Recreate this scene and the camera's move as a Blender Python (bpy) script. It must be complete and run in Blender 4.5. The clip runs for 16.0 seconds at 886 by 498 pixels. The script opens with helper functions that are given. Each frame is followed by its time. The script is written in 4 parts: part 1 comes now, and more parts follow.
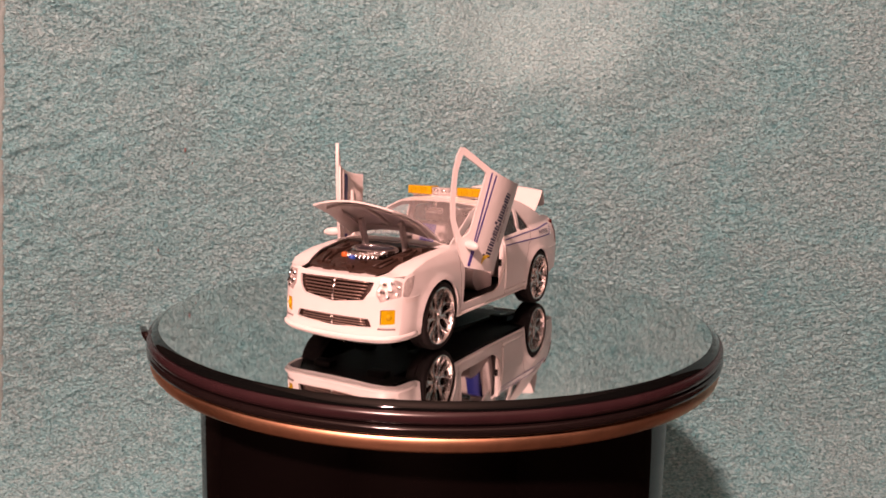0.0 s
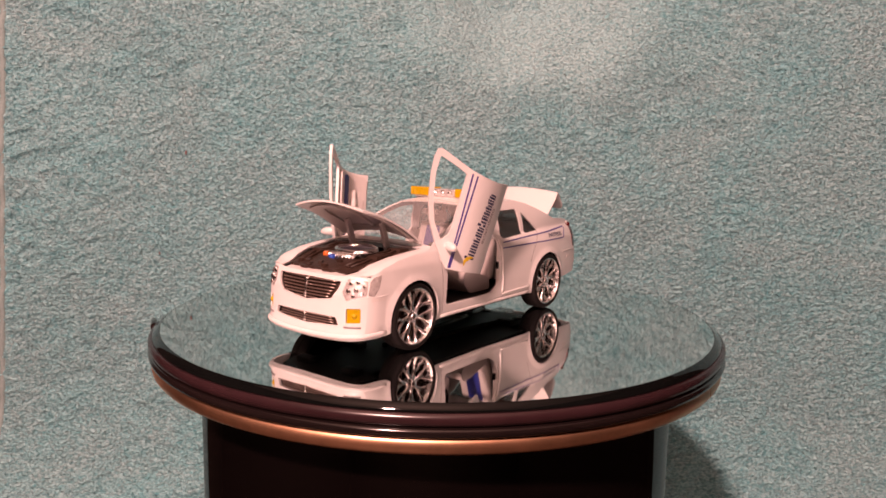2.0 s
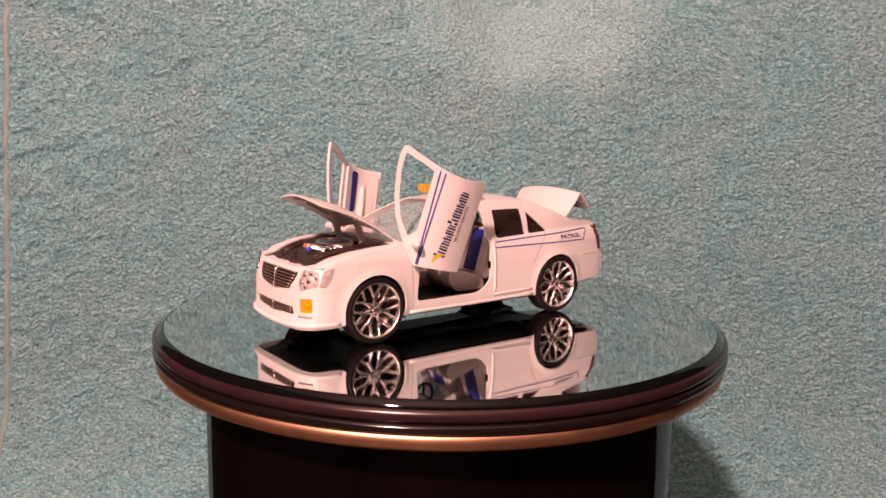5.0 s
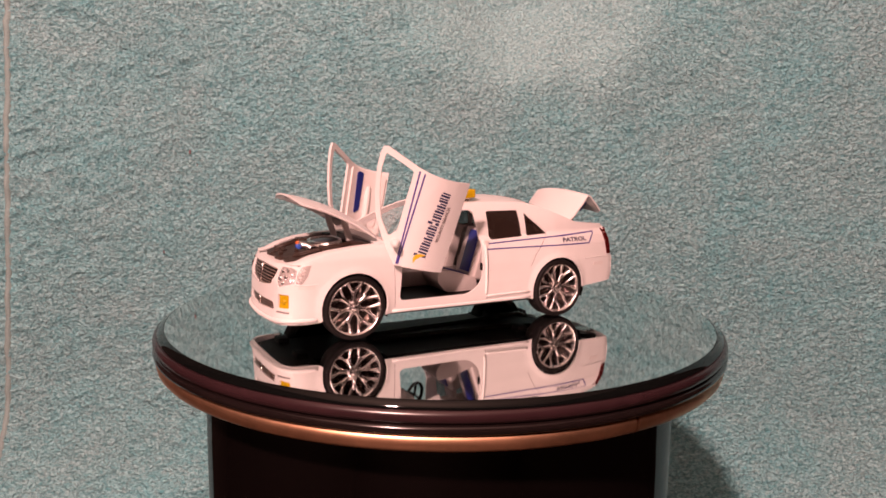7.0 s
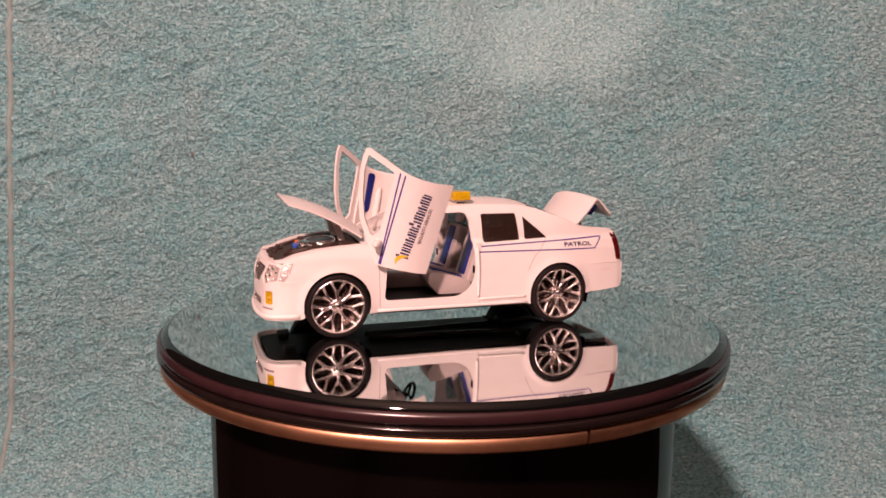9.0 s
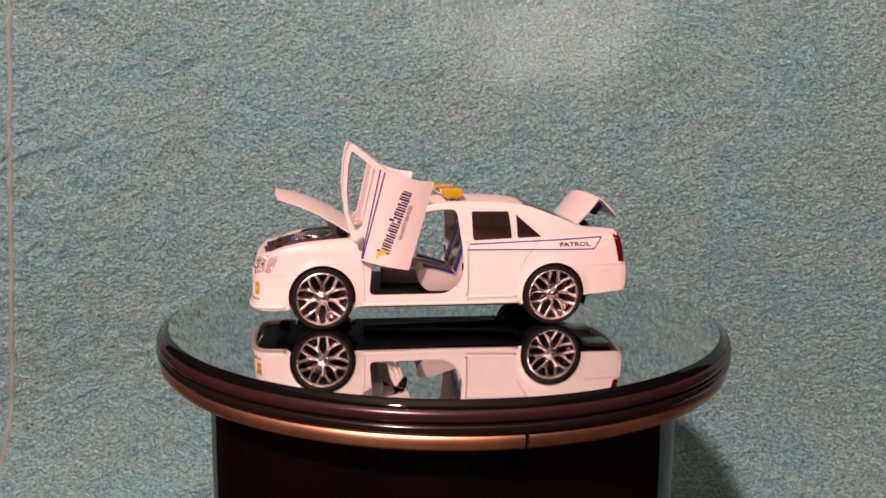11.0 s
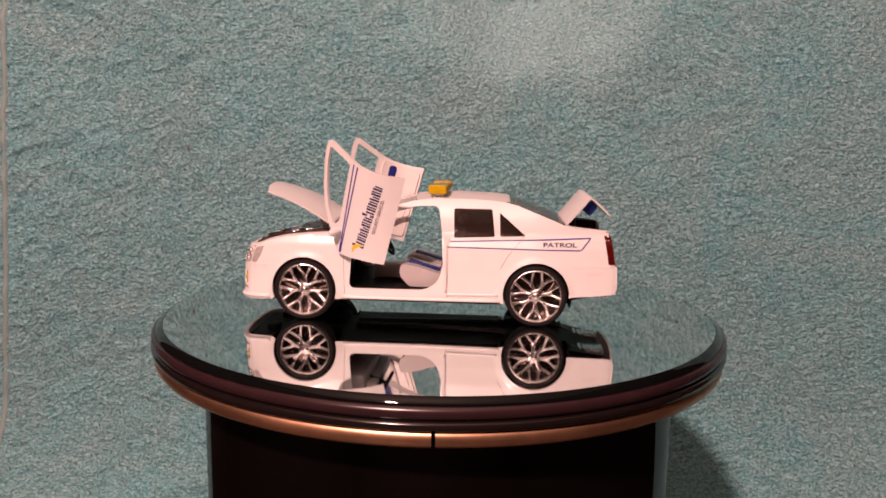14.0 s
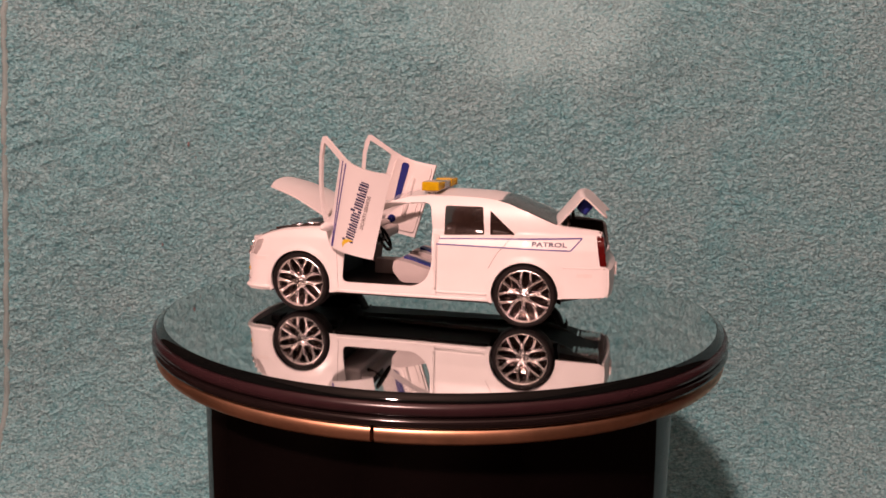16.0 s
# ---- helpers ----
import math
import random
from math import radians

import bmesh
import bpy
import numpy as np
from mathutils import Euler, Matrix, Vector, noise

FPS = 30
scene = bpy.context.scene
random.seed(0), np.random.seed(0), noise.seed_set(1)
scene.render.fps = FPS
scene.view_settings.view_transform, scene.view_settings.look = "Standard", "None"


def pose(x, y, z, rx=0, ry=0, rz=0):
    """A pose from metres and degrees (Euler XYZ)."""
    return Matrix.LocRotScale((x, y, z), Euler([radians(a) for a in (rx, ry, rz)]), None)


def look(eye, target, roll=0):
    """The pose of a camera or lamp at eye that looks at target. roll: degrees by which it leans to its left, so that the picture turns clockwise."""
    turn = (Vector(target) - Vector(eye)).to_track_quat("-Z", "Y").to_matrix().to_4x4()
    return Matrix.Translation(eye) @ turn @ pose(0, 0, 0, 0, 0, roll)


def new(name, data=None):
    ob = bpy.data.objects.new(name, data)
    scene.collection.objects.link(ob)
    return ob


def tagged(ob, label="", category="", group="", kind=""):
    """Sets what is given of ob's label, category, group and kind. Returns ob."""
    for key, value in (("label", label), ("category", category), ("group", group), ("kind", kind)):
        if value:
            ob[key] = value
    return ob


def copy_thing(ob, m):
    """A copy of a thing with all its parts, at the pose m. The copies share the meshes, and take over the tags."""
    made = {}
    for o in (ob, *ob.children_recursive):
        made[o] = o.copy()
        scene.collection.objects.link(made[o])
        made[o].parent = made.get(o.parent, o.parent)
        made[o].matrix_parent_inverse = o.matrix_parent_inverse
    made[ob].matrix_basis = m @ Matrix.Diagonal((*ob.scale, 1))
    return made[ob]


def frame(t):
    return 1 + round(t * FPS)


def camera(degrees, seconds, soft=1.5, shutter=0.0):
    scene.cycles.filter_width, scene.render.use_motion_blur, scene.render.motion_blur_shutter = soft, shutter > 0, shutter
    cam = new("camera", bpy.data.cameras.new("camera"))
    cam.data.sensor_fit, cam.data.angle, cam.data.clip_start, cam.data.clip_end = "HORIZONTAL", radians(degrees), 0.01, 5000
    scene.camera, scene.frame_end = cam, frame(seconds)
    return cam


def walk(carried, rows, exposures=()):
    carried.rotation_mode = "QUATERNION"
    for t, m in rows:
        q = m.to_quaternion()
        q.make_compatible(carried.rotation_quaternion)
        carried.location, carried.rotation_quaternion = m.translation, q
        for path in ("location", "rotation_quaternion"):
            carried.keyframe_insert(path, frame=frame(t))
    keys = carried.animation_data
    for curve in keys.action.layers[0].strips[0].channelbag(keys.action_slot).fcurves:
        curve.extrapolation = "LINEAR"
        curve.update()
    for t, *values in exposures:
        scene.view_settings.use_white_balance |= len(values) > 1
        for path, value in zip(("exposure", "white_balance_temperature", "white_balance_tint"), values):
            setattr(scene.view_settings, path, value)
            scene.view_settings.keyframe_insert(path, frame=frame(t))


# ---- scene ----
cam = camera(59.83, 16.0, soft=1.65)

# seconds, eye x, y, z, pan, tilt, lean, turn of the turntable (degrees)
PATH = [
    (0.0, 0.0000, -0.4500, 0.1055, 0.386, -8.585, 1.358, 0.02),
    (0.5, -0.0001, -0.4496, 0.1053, 0.346, -8.647, 1.329, -2.19),
    (1.0, 0.0004, -0.4491, 0.1048, 0.313, -8.745, 1.322, -4.57),
    (1.5, 0.0005, -0.4492, 0.1050, 0.360, -8.519, 1.235, -6.68),
    (2.0, 0.0003, -0.4495, 0.1054, 0.265, -8.482, 1.048, -8.88),
    (2.5, 0.0005, -0.4505, 0.1057, 0.111, -8.405, 0.972, -11.34),
    (3.0, 0.0002, -0.4507, 0.1059, 0.200, -8.453, 1.052, -13.79),
    (3.5, 0.0005, -0.4504, 0.1056, 0.152, -8.526, 1.118, -16.04),
    (4.0, 0.0006, -0.4500, 0.1053, 0.118, -8.667, 1.042, -18.85),
    (6.5, 0.0012, -0.4512, 0.1057, -0.095, -8.617, 0.855, -29.95),
    (7.0, 0.0011, -0.4509, 0.1055, -0.042, -8.607, 0.870, -32.37),
    (7.5, 0.0011, -0.4508, 0.1056, -0.091, -8.658, 0.879, -35.05),
    (8.0, 0.0006, -0.4512, 0.1062, -0.014, -8.599, 0.825, -37.50),
    (8.5, 0.0003, -0.4519, 0.1064, -0.100, -8.523, 0.686, -40.03),
    (9.0, 0.0002, -0.4519, 0.1066, -0.143, -8.584, 0.658, -42.32),
    (11.5, 0.0001, -0.4512, 0.1062, -0.132, -8.767, 0.728, -54.37),
    (12.0, 0.0003, -0.4508, 0.1063, -0.024, -8.777, 0.807, -56.28),
    (12.5, 0.0004, -0.4504, 0.1059, 0.071, -8.832, 0.862, -58.33),
    (13.0, 0.0006, -0.4504, 0.1056, 0.135, -8.875, 1.034, -60.52),
    (13.5, 0.0004, -0.4504, 0.1056, 0.109, -8.922, 1.006, -62.83),
    (14.0, 0.0004, -0.4504, 0.1057, 0.125, -8.943, 0.905, -65.10),
    (14.5, 0.0002, -0.4509, 0.1060, 0.105, -8.954, 0.906, -67.16),
    (15.0, 0.0003, -0.4508, 0.1058, 0.213, -8.878, 0.920, -69.29),
    (15.5, 0.0002, -0.4505, 0.1057, 0.207, -8.993, 0.936, -71.54),
    (16.0, 0.0000, -0.4500, 0.1056, 0.106, -9.156, 0.955, -74.03)
]


def aim(x, y, z, pan, tilt, lean):
    a, b = radians(pan), radians(tilt)
    way = Vector((math.sin(a) * math.cos(b), math.cos(a) * math.cos(b), math.sin(b)))
    eye = Vector((x, y, z))
    return look(eye, eye + way, lean)


walk(cam, [(r[0], aim(*r[1:7])) for r in PATH],
     exposures=[(0.0, 0.26, 7300, 19), (4.0, 0.26, 7150, 18), (8.0, 0.18, 6900, 14), (12.0, -0.03, 6700, 11), (14.0, -0.11, 6750, 10), (16.0, -0.18, 6750, 10)])

# ---- light: one warm room lamp in front, above and a little to one side ----
world = bpy.data.worlds.new("room_air")
scene.world = world
world.use_nodes = True
world.node_tree.nodes["Background"].inputs[0].default_value = (1.0, 0.85, 0.72, 1)
world.node_tree.nodes["Background"].inputs[1].default_value = 0.05

lamp_data = bpy.data.lights.new("room_lamp", "POINT")
lamp_data.shadow_soft_size = 0.045
lamp_data.energy, lamp_data.color = 120.0, (1.0, 0.600, 0.550)
lamp = new("room_lamp", lamp_data)
lamp.matrix_world = look((-0.37, -1.14, 0.92), (0, 0.05, 0.02))


# ---- materials ----
def material(name, base, rough=0.5, metal=0.0, coat=0.0, grain=0.0, scale=200.0, bump=0.0, bump_scale=400.0,
             rough_var=0.0, other=None, transmission=0.0, ior=1.45, alpha=1.0, spec=0.5, sheen=0.0):
    m = bpy.data.materials.new(name)
    m.use_nodes = True
    nt = m.node_tree
    b = nt.nodes["Principled BSDF"]
    b.inputs["Base Color"].default_value = (*base, 1)
    b.inputs["Roughness"].default_value = rough
    b.inputs["Metallic"].default_value = metal
    b.inputs["Coat Weight"].default_value = coat
    b.inputs["Coat Roughness"].default_value = 0.08
    b.inputs["Transmission Weight"].default_value = transmission
    b.inputs["IOR"].default_value = ior
    b.inputs["Alpha"].default_value = alpha
    b.inputs["Specular IOR Level"].default_value = spec
    b.inputs["Sheen Weight"].default_value = sheen
    tc = nt.nodes.new("ShaderNodeTexCoord")
    if grain > 0 or other:
        lo = other or tuple(c * (1 - grain) for c in base)
        n1 = nt.nodes.new("ShaderNodeTexNoise")
        n1.inputs["Scale"].default_value = scale
        n1.inputs["Detail"].default_value = 4
        n2 = nt.nodes.new("ShaderNodeTexNoise")
        n2.inputs["Scale"].default_value = scale * 0.13
        n2.inputs["Detail"].default_value = 3
        add = nt.nodes.new("ShaderNodeMath")
        add.operation = "MULTIPLY_ADD"
        add.inputs[1].default_value = 0.5
        half = nt.nodes.new("ShaderNodeMath")
        half.operation = "MULTIPLY"
        half.inputs[1].default_value = 0.5
        mix = nt.nodes.new("ShaderNodeMix")
        mix.data_type = "RGBA"
        ramp = nt.nodes.new("ShaderNodeMapRange")
        ramp.inputs[1].default_value, ramp.inputs[2].default_value = 0.32, 0.68
        for n in (n1, n2):
            nt.links.new(tc.outputs["Object"], n.inputs["Vector"])
        nt.links.new(n1.outputs["Fac"], half.inputs[0])
        nt.links.new(n2.outputs["Fac"], add.inputs[0])
        nt.links.new(half.outputs[0], add.inputs[2])
        nt.links.new(add.outputs[0], ramp.inputs[0])
        nt.links.new(ramp.outputs[0], mix.inputs["Factor"])
        mix.inputs["A"].default_value = (*lo, 1)
        mix.inputs["B"].default_value = (*base, 1)
        nt.links.new(mix.outputs["Result"], b.inputs["Base Color"])
        if rough_var:
            rr = nt.nodes.new("ShaderNodeMapRange")
            rr.inputs[3].default_value, rr.inputs[4].default_value = rough - rough_var, rough + rough_var
            nt.links.new(n2.outputs["Fac"], rr.inputs[0])
            nt.links.new(rr.outputs[0], b.inputs["Roughness"])
    if bump:
        n3 = nt.nodes.new("ShaderNodeTexNoise")
        n3.inputs["Scale"].default_value = bump_scale
        n3.inputs["Detail"].default_value = 3
        bp = nt.nodes.new("ShaderNodeBump")
        bp.inputs["Strength"].default_value = 1.0
        bp.inputs["Distance"].default_value = bump
        nt.links.new(tc.outputs["Object"], n3.inputs["Vector"])
        nt.links.new(n3.outputs["Fac"], bp.inputs["Height"])
        nt.links.new(bp.outputs[0], b.inputs["Normal"])
    return m


WHITE = material("white_painted_metal", (0.80, 0.78, 0.77), 0.36, coat=0.15, grain=0.05, scale=90, rough_var=0.05, bump=0.00002, bump_scale=900)
WHITE_PLASTIC = material("white_plastic", (0.78, 0.74, 0.72), 0.45, grain=0.07, scale=150, rough_var=0.06)
MIRROR = material("silvered_glass", (0.68, 0.715, 0.71), 0.035, metal=1.0)
BEVEL = material("dark_bevelled_glass", (0.004, 0.005, 0.005), 0.04, spec=0.4, grain=0.3, scale=60)
RIM_BLACK = material("glossy_black_plastic", (0.012, 0.008, 0.008), 0.16, coat=0.2, grain=0.3, scale=120, rough_var=0.05)
RIM_BROWN = material("brown_black_plastic", (0.034, 0.015, 0.018), 0.25, spec=0.6, grain=0.3, scale=120, rough_var=0.05)
COPPER = material("copper_trim", (0.90, 0.52, 0.32), 0.42, metal=1.0, grain=0.25, scale=160, rough_var=0.07)
DRUM = material("black_lacquer", (0.003, 0.002, 0.002), 0.05, spec=0.5, grain=0.3, scale=40, rough_var=0.03)
TYRE = material("black_rubber", (0.012, 0.010, 0.010), 0.6, spec=0.15, grain=0.35, scale=400, bump=0.00005, bump_scale=1500)
CHROME = material("chrome", (0.97, 0.95, 0.94), 0.18, metal=1.0, grain=0.10, scale=300, rough_var=0.07, bump=0.00048, bump_scale=800)
# chrome with shade put into its colour, for wheel backs and exhaust pipes
SHADED_CHROME = material("shadowed_chrome", (0.16, 0.12, 0.11), 0.16, metal=1.0, grain=0.5, scale=220, rough_var=0.06, bump=0.0003, bump_scale=500)
DARK = material("dark_brown_plastic", (0.050, 0.027, 0.019), 0.5, grain=0.5, scale=250, bump=0.0001, bump_scale=700, rough_var=0.1)
BLACK = material("black_plastic", (0.005, 0.0045, 0.0045), 0.5, spec=0.2, grain=0.4, scale=250, rough_var=0.1)
AMBER = material("amber_plastic", (0.66, 0.43, 0.012), 0.14, coat=0.6, grain=0.35, scale=500)
LENS = material("clear_lamp_lens", (0.80, 0.75, 0.73), 0.17, metal=0.35, coat=0.6, grain=0.45, scale=420, bump=0.0006, bump_scale=700)
TINT = material("tinted_glass", (0.030, 0.018, 0.014), 0.07, coat=0.5, alpha=0.62)
REARGLASS = material("smoked_glass", (0.06, 0.045, 0.04), 0.10, coat=0.5, alpha=0.75)
RED = material("red_lamp_plastic", (0.10, 0.006, 0.006), 0.15, coat=0.6, grain=0.4, scale=400)
BLUE = material("blue_plastic", (0.012, 0.022, 0.20), 0.4, grain=0.2, scale=300)
INK = material("blue_violet_ink", (0.055, 0.04, 0.26), 0.45, grain=0.15, scale=600)
NAVY = material("navy_ink", (0.02, 0.025, 0.09), 0.45, grain=0.15, scale=600)
GREY_INK = material("grey_ink", (0.28, 0.25, 0.25), 0.5, grain=0.1, scale=600)
YELLOW = material("yellow_ink", (0.80, 0.55, 0.03), 0.45, grain=0.1, scale=600)
SEAT = material("grey_seat_plastic", (0.50, 0.46, 0.45), 0.5, grain=0.12, scale=200, rough_var=0.06)
RED_CAP = material("orange_plastic", (0.7, 0.16, 0.03), 0.35, grain=0.2, scale=500)
BLUE_CAP = material("bright_blue_plastic", (0.03, 0.10, 0.5), 0.35, grain=0.2, scale=500)
HEM = material("woven_hem", (0.34, 0.47, 0.46), 0.9, grain=0.25, scale=500, bump=0.0004, bump_scale=900, spec=0.1)
LINT = material("dull_red_fluff", (0.27, 0.20, 0.20), 0.95, grain=0.3, scale=900, spec=0.1)
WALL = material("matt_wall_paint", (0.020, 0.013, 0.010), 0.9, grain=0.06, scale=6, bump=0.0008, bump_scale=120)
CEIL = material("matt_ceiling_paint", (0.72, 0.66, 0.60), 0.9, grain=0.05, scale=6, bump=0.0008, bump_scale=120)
FLOOR = material("dark_wood_floor", (0.030, 0.018, 0.012), 0.5, grain=0.4, scale=14)


def towel_material():
    """Terry cloth: short looped pile lying in all ways, teal and worn grey, in broad soft patches."""
    m = bpy.data.materials.new("teal_terry_cloth")
    m.use_nodes = True
    nt = m.node_tree
    b = nt.nodes["Principled BSDF"]
    b.inputs["Roughness"].default_value = 0.95
    b.inputs["Specular IOR Level"].default_value = 0.1
    b.inputs["Sheen Weight"].default_value = 0.15
    tc = nt.nodes.new("ShaderNodeTexCoord")

    def field(scale, stretch, detail, distortion):
        mp = nt.nodes.new("ShaderNodeMapping")
        mp.inputs["Scale"].default_value = stretch
        n = nt.nodes.new("ShaderNodeTexNoise")
        n.inputs["Scale"].default_value, n.inputs["Detail"].default_value = scale, detail
        n.inputs["Distortion"].default_value = distortion
        nt.links.new(tc.outputs["Object"], mp.inputs["Vector"])
        nt.links.new(mp.outputs["Vector"], n.inputs["Vector"])
        return n.outputs["Fac"]

    def between(fac, lo, hi, a, b2):
        r = nt.nodes.new("ShaderNodeMapRange")
        r.inputs[1].default_value, r.inputs[2].default_value = lo, hi
        mix = nt.nodes.new("ShaderNodeMix")
        mix.data_type = "RGBA"
        nt.links.new(fac, r.inputs[0])
        nt.links.new(r.outputs[0], mix.inputs["Factor"])
        for slot, c in (("A", a), ("B", b2)):
            if isinstance(c, tuple):
                mix.inputs[slot].default_value = (*c, 1)
            else:
                nt.links.new(c, mix.inputs[slot])
        return mix.outputs["Result"]

    loops = field(430, (0.66, 1, 1.15), 3, 0.6)
    fine = field(980, (0.8, 1, 1.1), 2, 0.3)
    tufts = field(150, (0.8, 1, 1.2), 2, 0.4)
    worn = field(9, (1, 1, 1.3), 5, 0.8)
    # shade between the loops is put into the colour: their low spots are darker
    teal = between(loops, 0.33, 0.64, (0.124, 0.430, 0.484), (0.382, 0.782, 0.832))
    grey = between(loops, 0.33, 0.64, (0.186, 0.435, 0.478), (0.507, 0.803, 0.833))
    patch = between(worn, 0.36, 0.74, teal, grey)
    cloth = between(tufts, 0.45, 0.85, patch, grey)
    # a bright spot of light near the top, painted paler into the cloth's colour
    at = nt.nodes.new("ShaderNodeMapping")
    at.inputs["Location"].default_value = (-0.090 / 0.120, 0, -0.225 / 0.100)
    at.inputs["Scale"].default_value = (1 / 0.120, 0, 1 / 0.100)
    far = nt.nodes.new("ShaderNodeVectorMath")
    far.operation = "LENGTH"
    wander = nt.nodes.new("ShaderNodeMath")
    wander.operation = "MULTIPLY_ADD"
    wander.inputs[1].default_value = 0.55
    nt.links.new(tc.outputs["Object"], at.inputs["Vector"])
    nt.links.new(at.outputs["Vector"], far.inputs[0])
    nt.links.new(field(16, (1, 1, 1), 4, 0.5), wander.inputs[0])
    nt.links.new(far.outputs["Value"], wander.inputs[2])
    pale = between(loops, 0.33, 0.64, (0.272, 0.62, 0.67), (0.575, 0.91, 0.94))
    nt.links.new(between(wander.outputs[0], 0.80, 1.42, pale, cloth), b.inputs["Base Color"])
    bend = nt.nodes.new("ShaderNodeTexNoise")
    bend.inputs["Scale"].default_value, bend.inputs["Detail"].default_value = 170, 3
    push = nt.nodes.new("ShaderNodeVectorMath")
    push.operation = "MULTIPLY_ADD"
    push.inputs[1].default_value = (0.010, 0.010, 0.007)
    squeeze = nt.nodes.new("ShaderNodeMapping")
    squeeze.inputs["Scale"].default_value = (0.8, 0.25, 1.25)
    cells = nt.nodes.new("ShaderNodeTexVoronoi")
    cells.feature = "DISTANCE_TO_EDGE"
    cells.inputs["Scale"].default_value = 255
    pads = nt.nodes.new("ShaderNodeMapRange")
    pads.interpolation_type = "SMOOTHSTEP"
    pads.inputs[1].default_value, pads.inputs[2].default_value = 0.0, 0.22
    nt.links.new(tc.outputs["Object"], bend.inputs["Vector"])
    nt.links.new(bend.outputs["Color"], push.inputs[0])
    nt.links.new(tc.outputs["Object"], push.inputs[2])
    nt.links.new(push.outputs["Vector"], squeeze.inputs["Vector"])
    nt.links.new(squeeze.outputs["Vector"], cells.inputs["Vector"])
    nt.links.new(cells.outputs["Distance"], pads.inputs[0])
    prev = None
    for fac, dist in ((tufts, 0.0010), (pads.outputs[0], 0.0012), (loops, 0.0022), (fine, 0.0015)):
        bp = nt.nodes.new("ShaderNodeBump")
        bp.inputs["Strength"].default_value, bp.inputs["Distance"].default_value = 1.0, dist
        nt.links.new(fac, bp.inputs["Height"])
        if prev is not None:
            nt.links.new(prev, bp.inputs["Normal"])
        prev = bp.outputs[0]
    nt.links.new(prev, b.inputs["Normal"])
    return m


TOWEL = towel_material()


# ---- mesh helpers ----
def finish(bm, sharp=32):
    lim = radians(sharp)
    for f in bm.faces:
        f.smooth = True
    for e in bm.edges:
        e.smooth = not (len(e.link_faces) == 2 and e.calc_face_angle(0) > lim)


def part(name, bm, mat, parent=None, label="", sharp=32, at=None):
    """One bmesh as one mesh object, under its thing or part."""
    finish(bm, sharp)
    me = bpy.data.meshes.new(name)
    bm.to_mesh(me)
    bm.free()
    me.materials.append(mat)
    ob = new(name, me)
    if parent is not None:
        ob.parent = parent
    if at is not None:
        ob.matrix_basis = at
    if label:
        tagged(ob, label)
    return ob


def thing(name, label, category, kind="", group=""):
    return tagged(new(name), label, category, group, kind)


def box(bm, lo, hi, bevel=0.0, seg=2, m=None):
    r = bmesh.ops.create_cube(bm, size=1.0)
    vs = r["verts"]
    c = [(a + b) / 2 for a, b in zip(lo, hi)]
    for v in vs:
        v.co = Vector([c[i] + v.co[i] * (hi[i] - lo[i]) for i in range(3)])
    if bevel:
        es = list({e for v in vs for e in v.link_edges})
        r = bmesh.ops.bevel(bm, geom=es, offset=bevel, segments=seg, affect="EDGES", profile=0.6)
        vs = list({v for f in r["faces"] for v in f.verts} | {v for v in vs if v.is_valid})
    if m is not None:
        for v in vs:
            v.co = m @ v.co
    return vs


def lathe(bm, profile, seg=64, closed=True, m=None):
    """Turns (radius, height) pairs about z."""
    rings = []
    for r, z in profile:
        rings.append([bm.verts.new((r * math.cos(2 * math.pi * k / seg), r * math.sin(2 * math.pi * k / seg), z)) for k in range(seg)])
    for a, b in zip(rings, rings[1:] + (rings[:1] if closed else [])):
        for k in range(seg):
            bm.faces.new((a[k], a[(k + 1) % seg], b[(k + 1) % seg], b[k]))
    bmesh.ops.recalc_face_normals(bm, faces=bm.faces[:])
    if m is not None:
        for v in bm.verts:
            v.co = m @ v.co


def tube(bm, pts, radius, seg=8, ends=True):
    pts = [Vector(p) for p in pts]
    rings = []
    for i, p in enumerate(pts):
        d = (pts[min(i + 1, len(pts) - 1)] - pts[max(i - 1, 0)]).normalized()
        a = d.orthogonal().normalized() if i == 0 else (a - d * a.dot(d)).normalized()
        b = d.cross(a)
        r = radius[i] if isinstance(radius, (list, tuple)) else radius
        rings.append([bm.verts.new(p + r * (math.cos(2 * math.pi * k / seg) * a + math.sin(2 * math.pi * k / seg) * b)) for k in range(seg)])
    for p, q in zip(rings, rings[1:]):
        for k in range(seg):
            bm.faces.new((p[k], p[(k + 1) % seg], q[(k + 1) % seg], q[k]))
    if ends:
        bm.faces.new(rings[0][::-1])
        bm.faces.new(rings[-1])


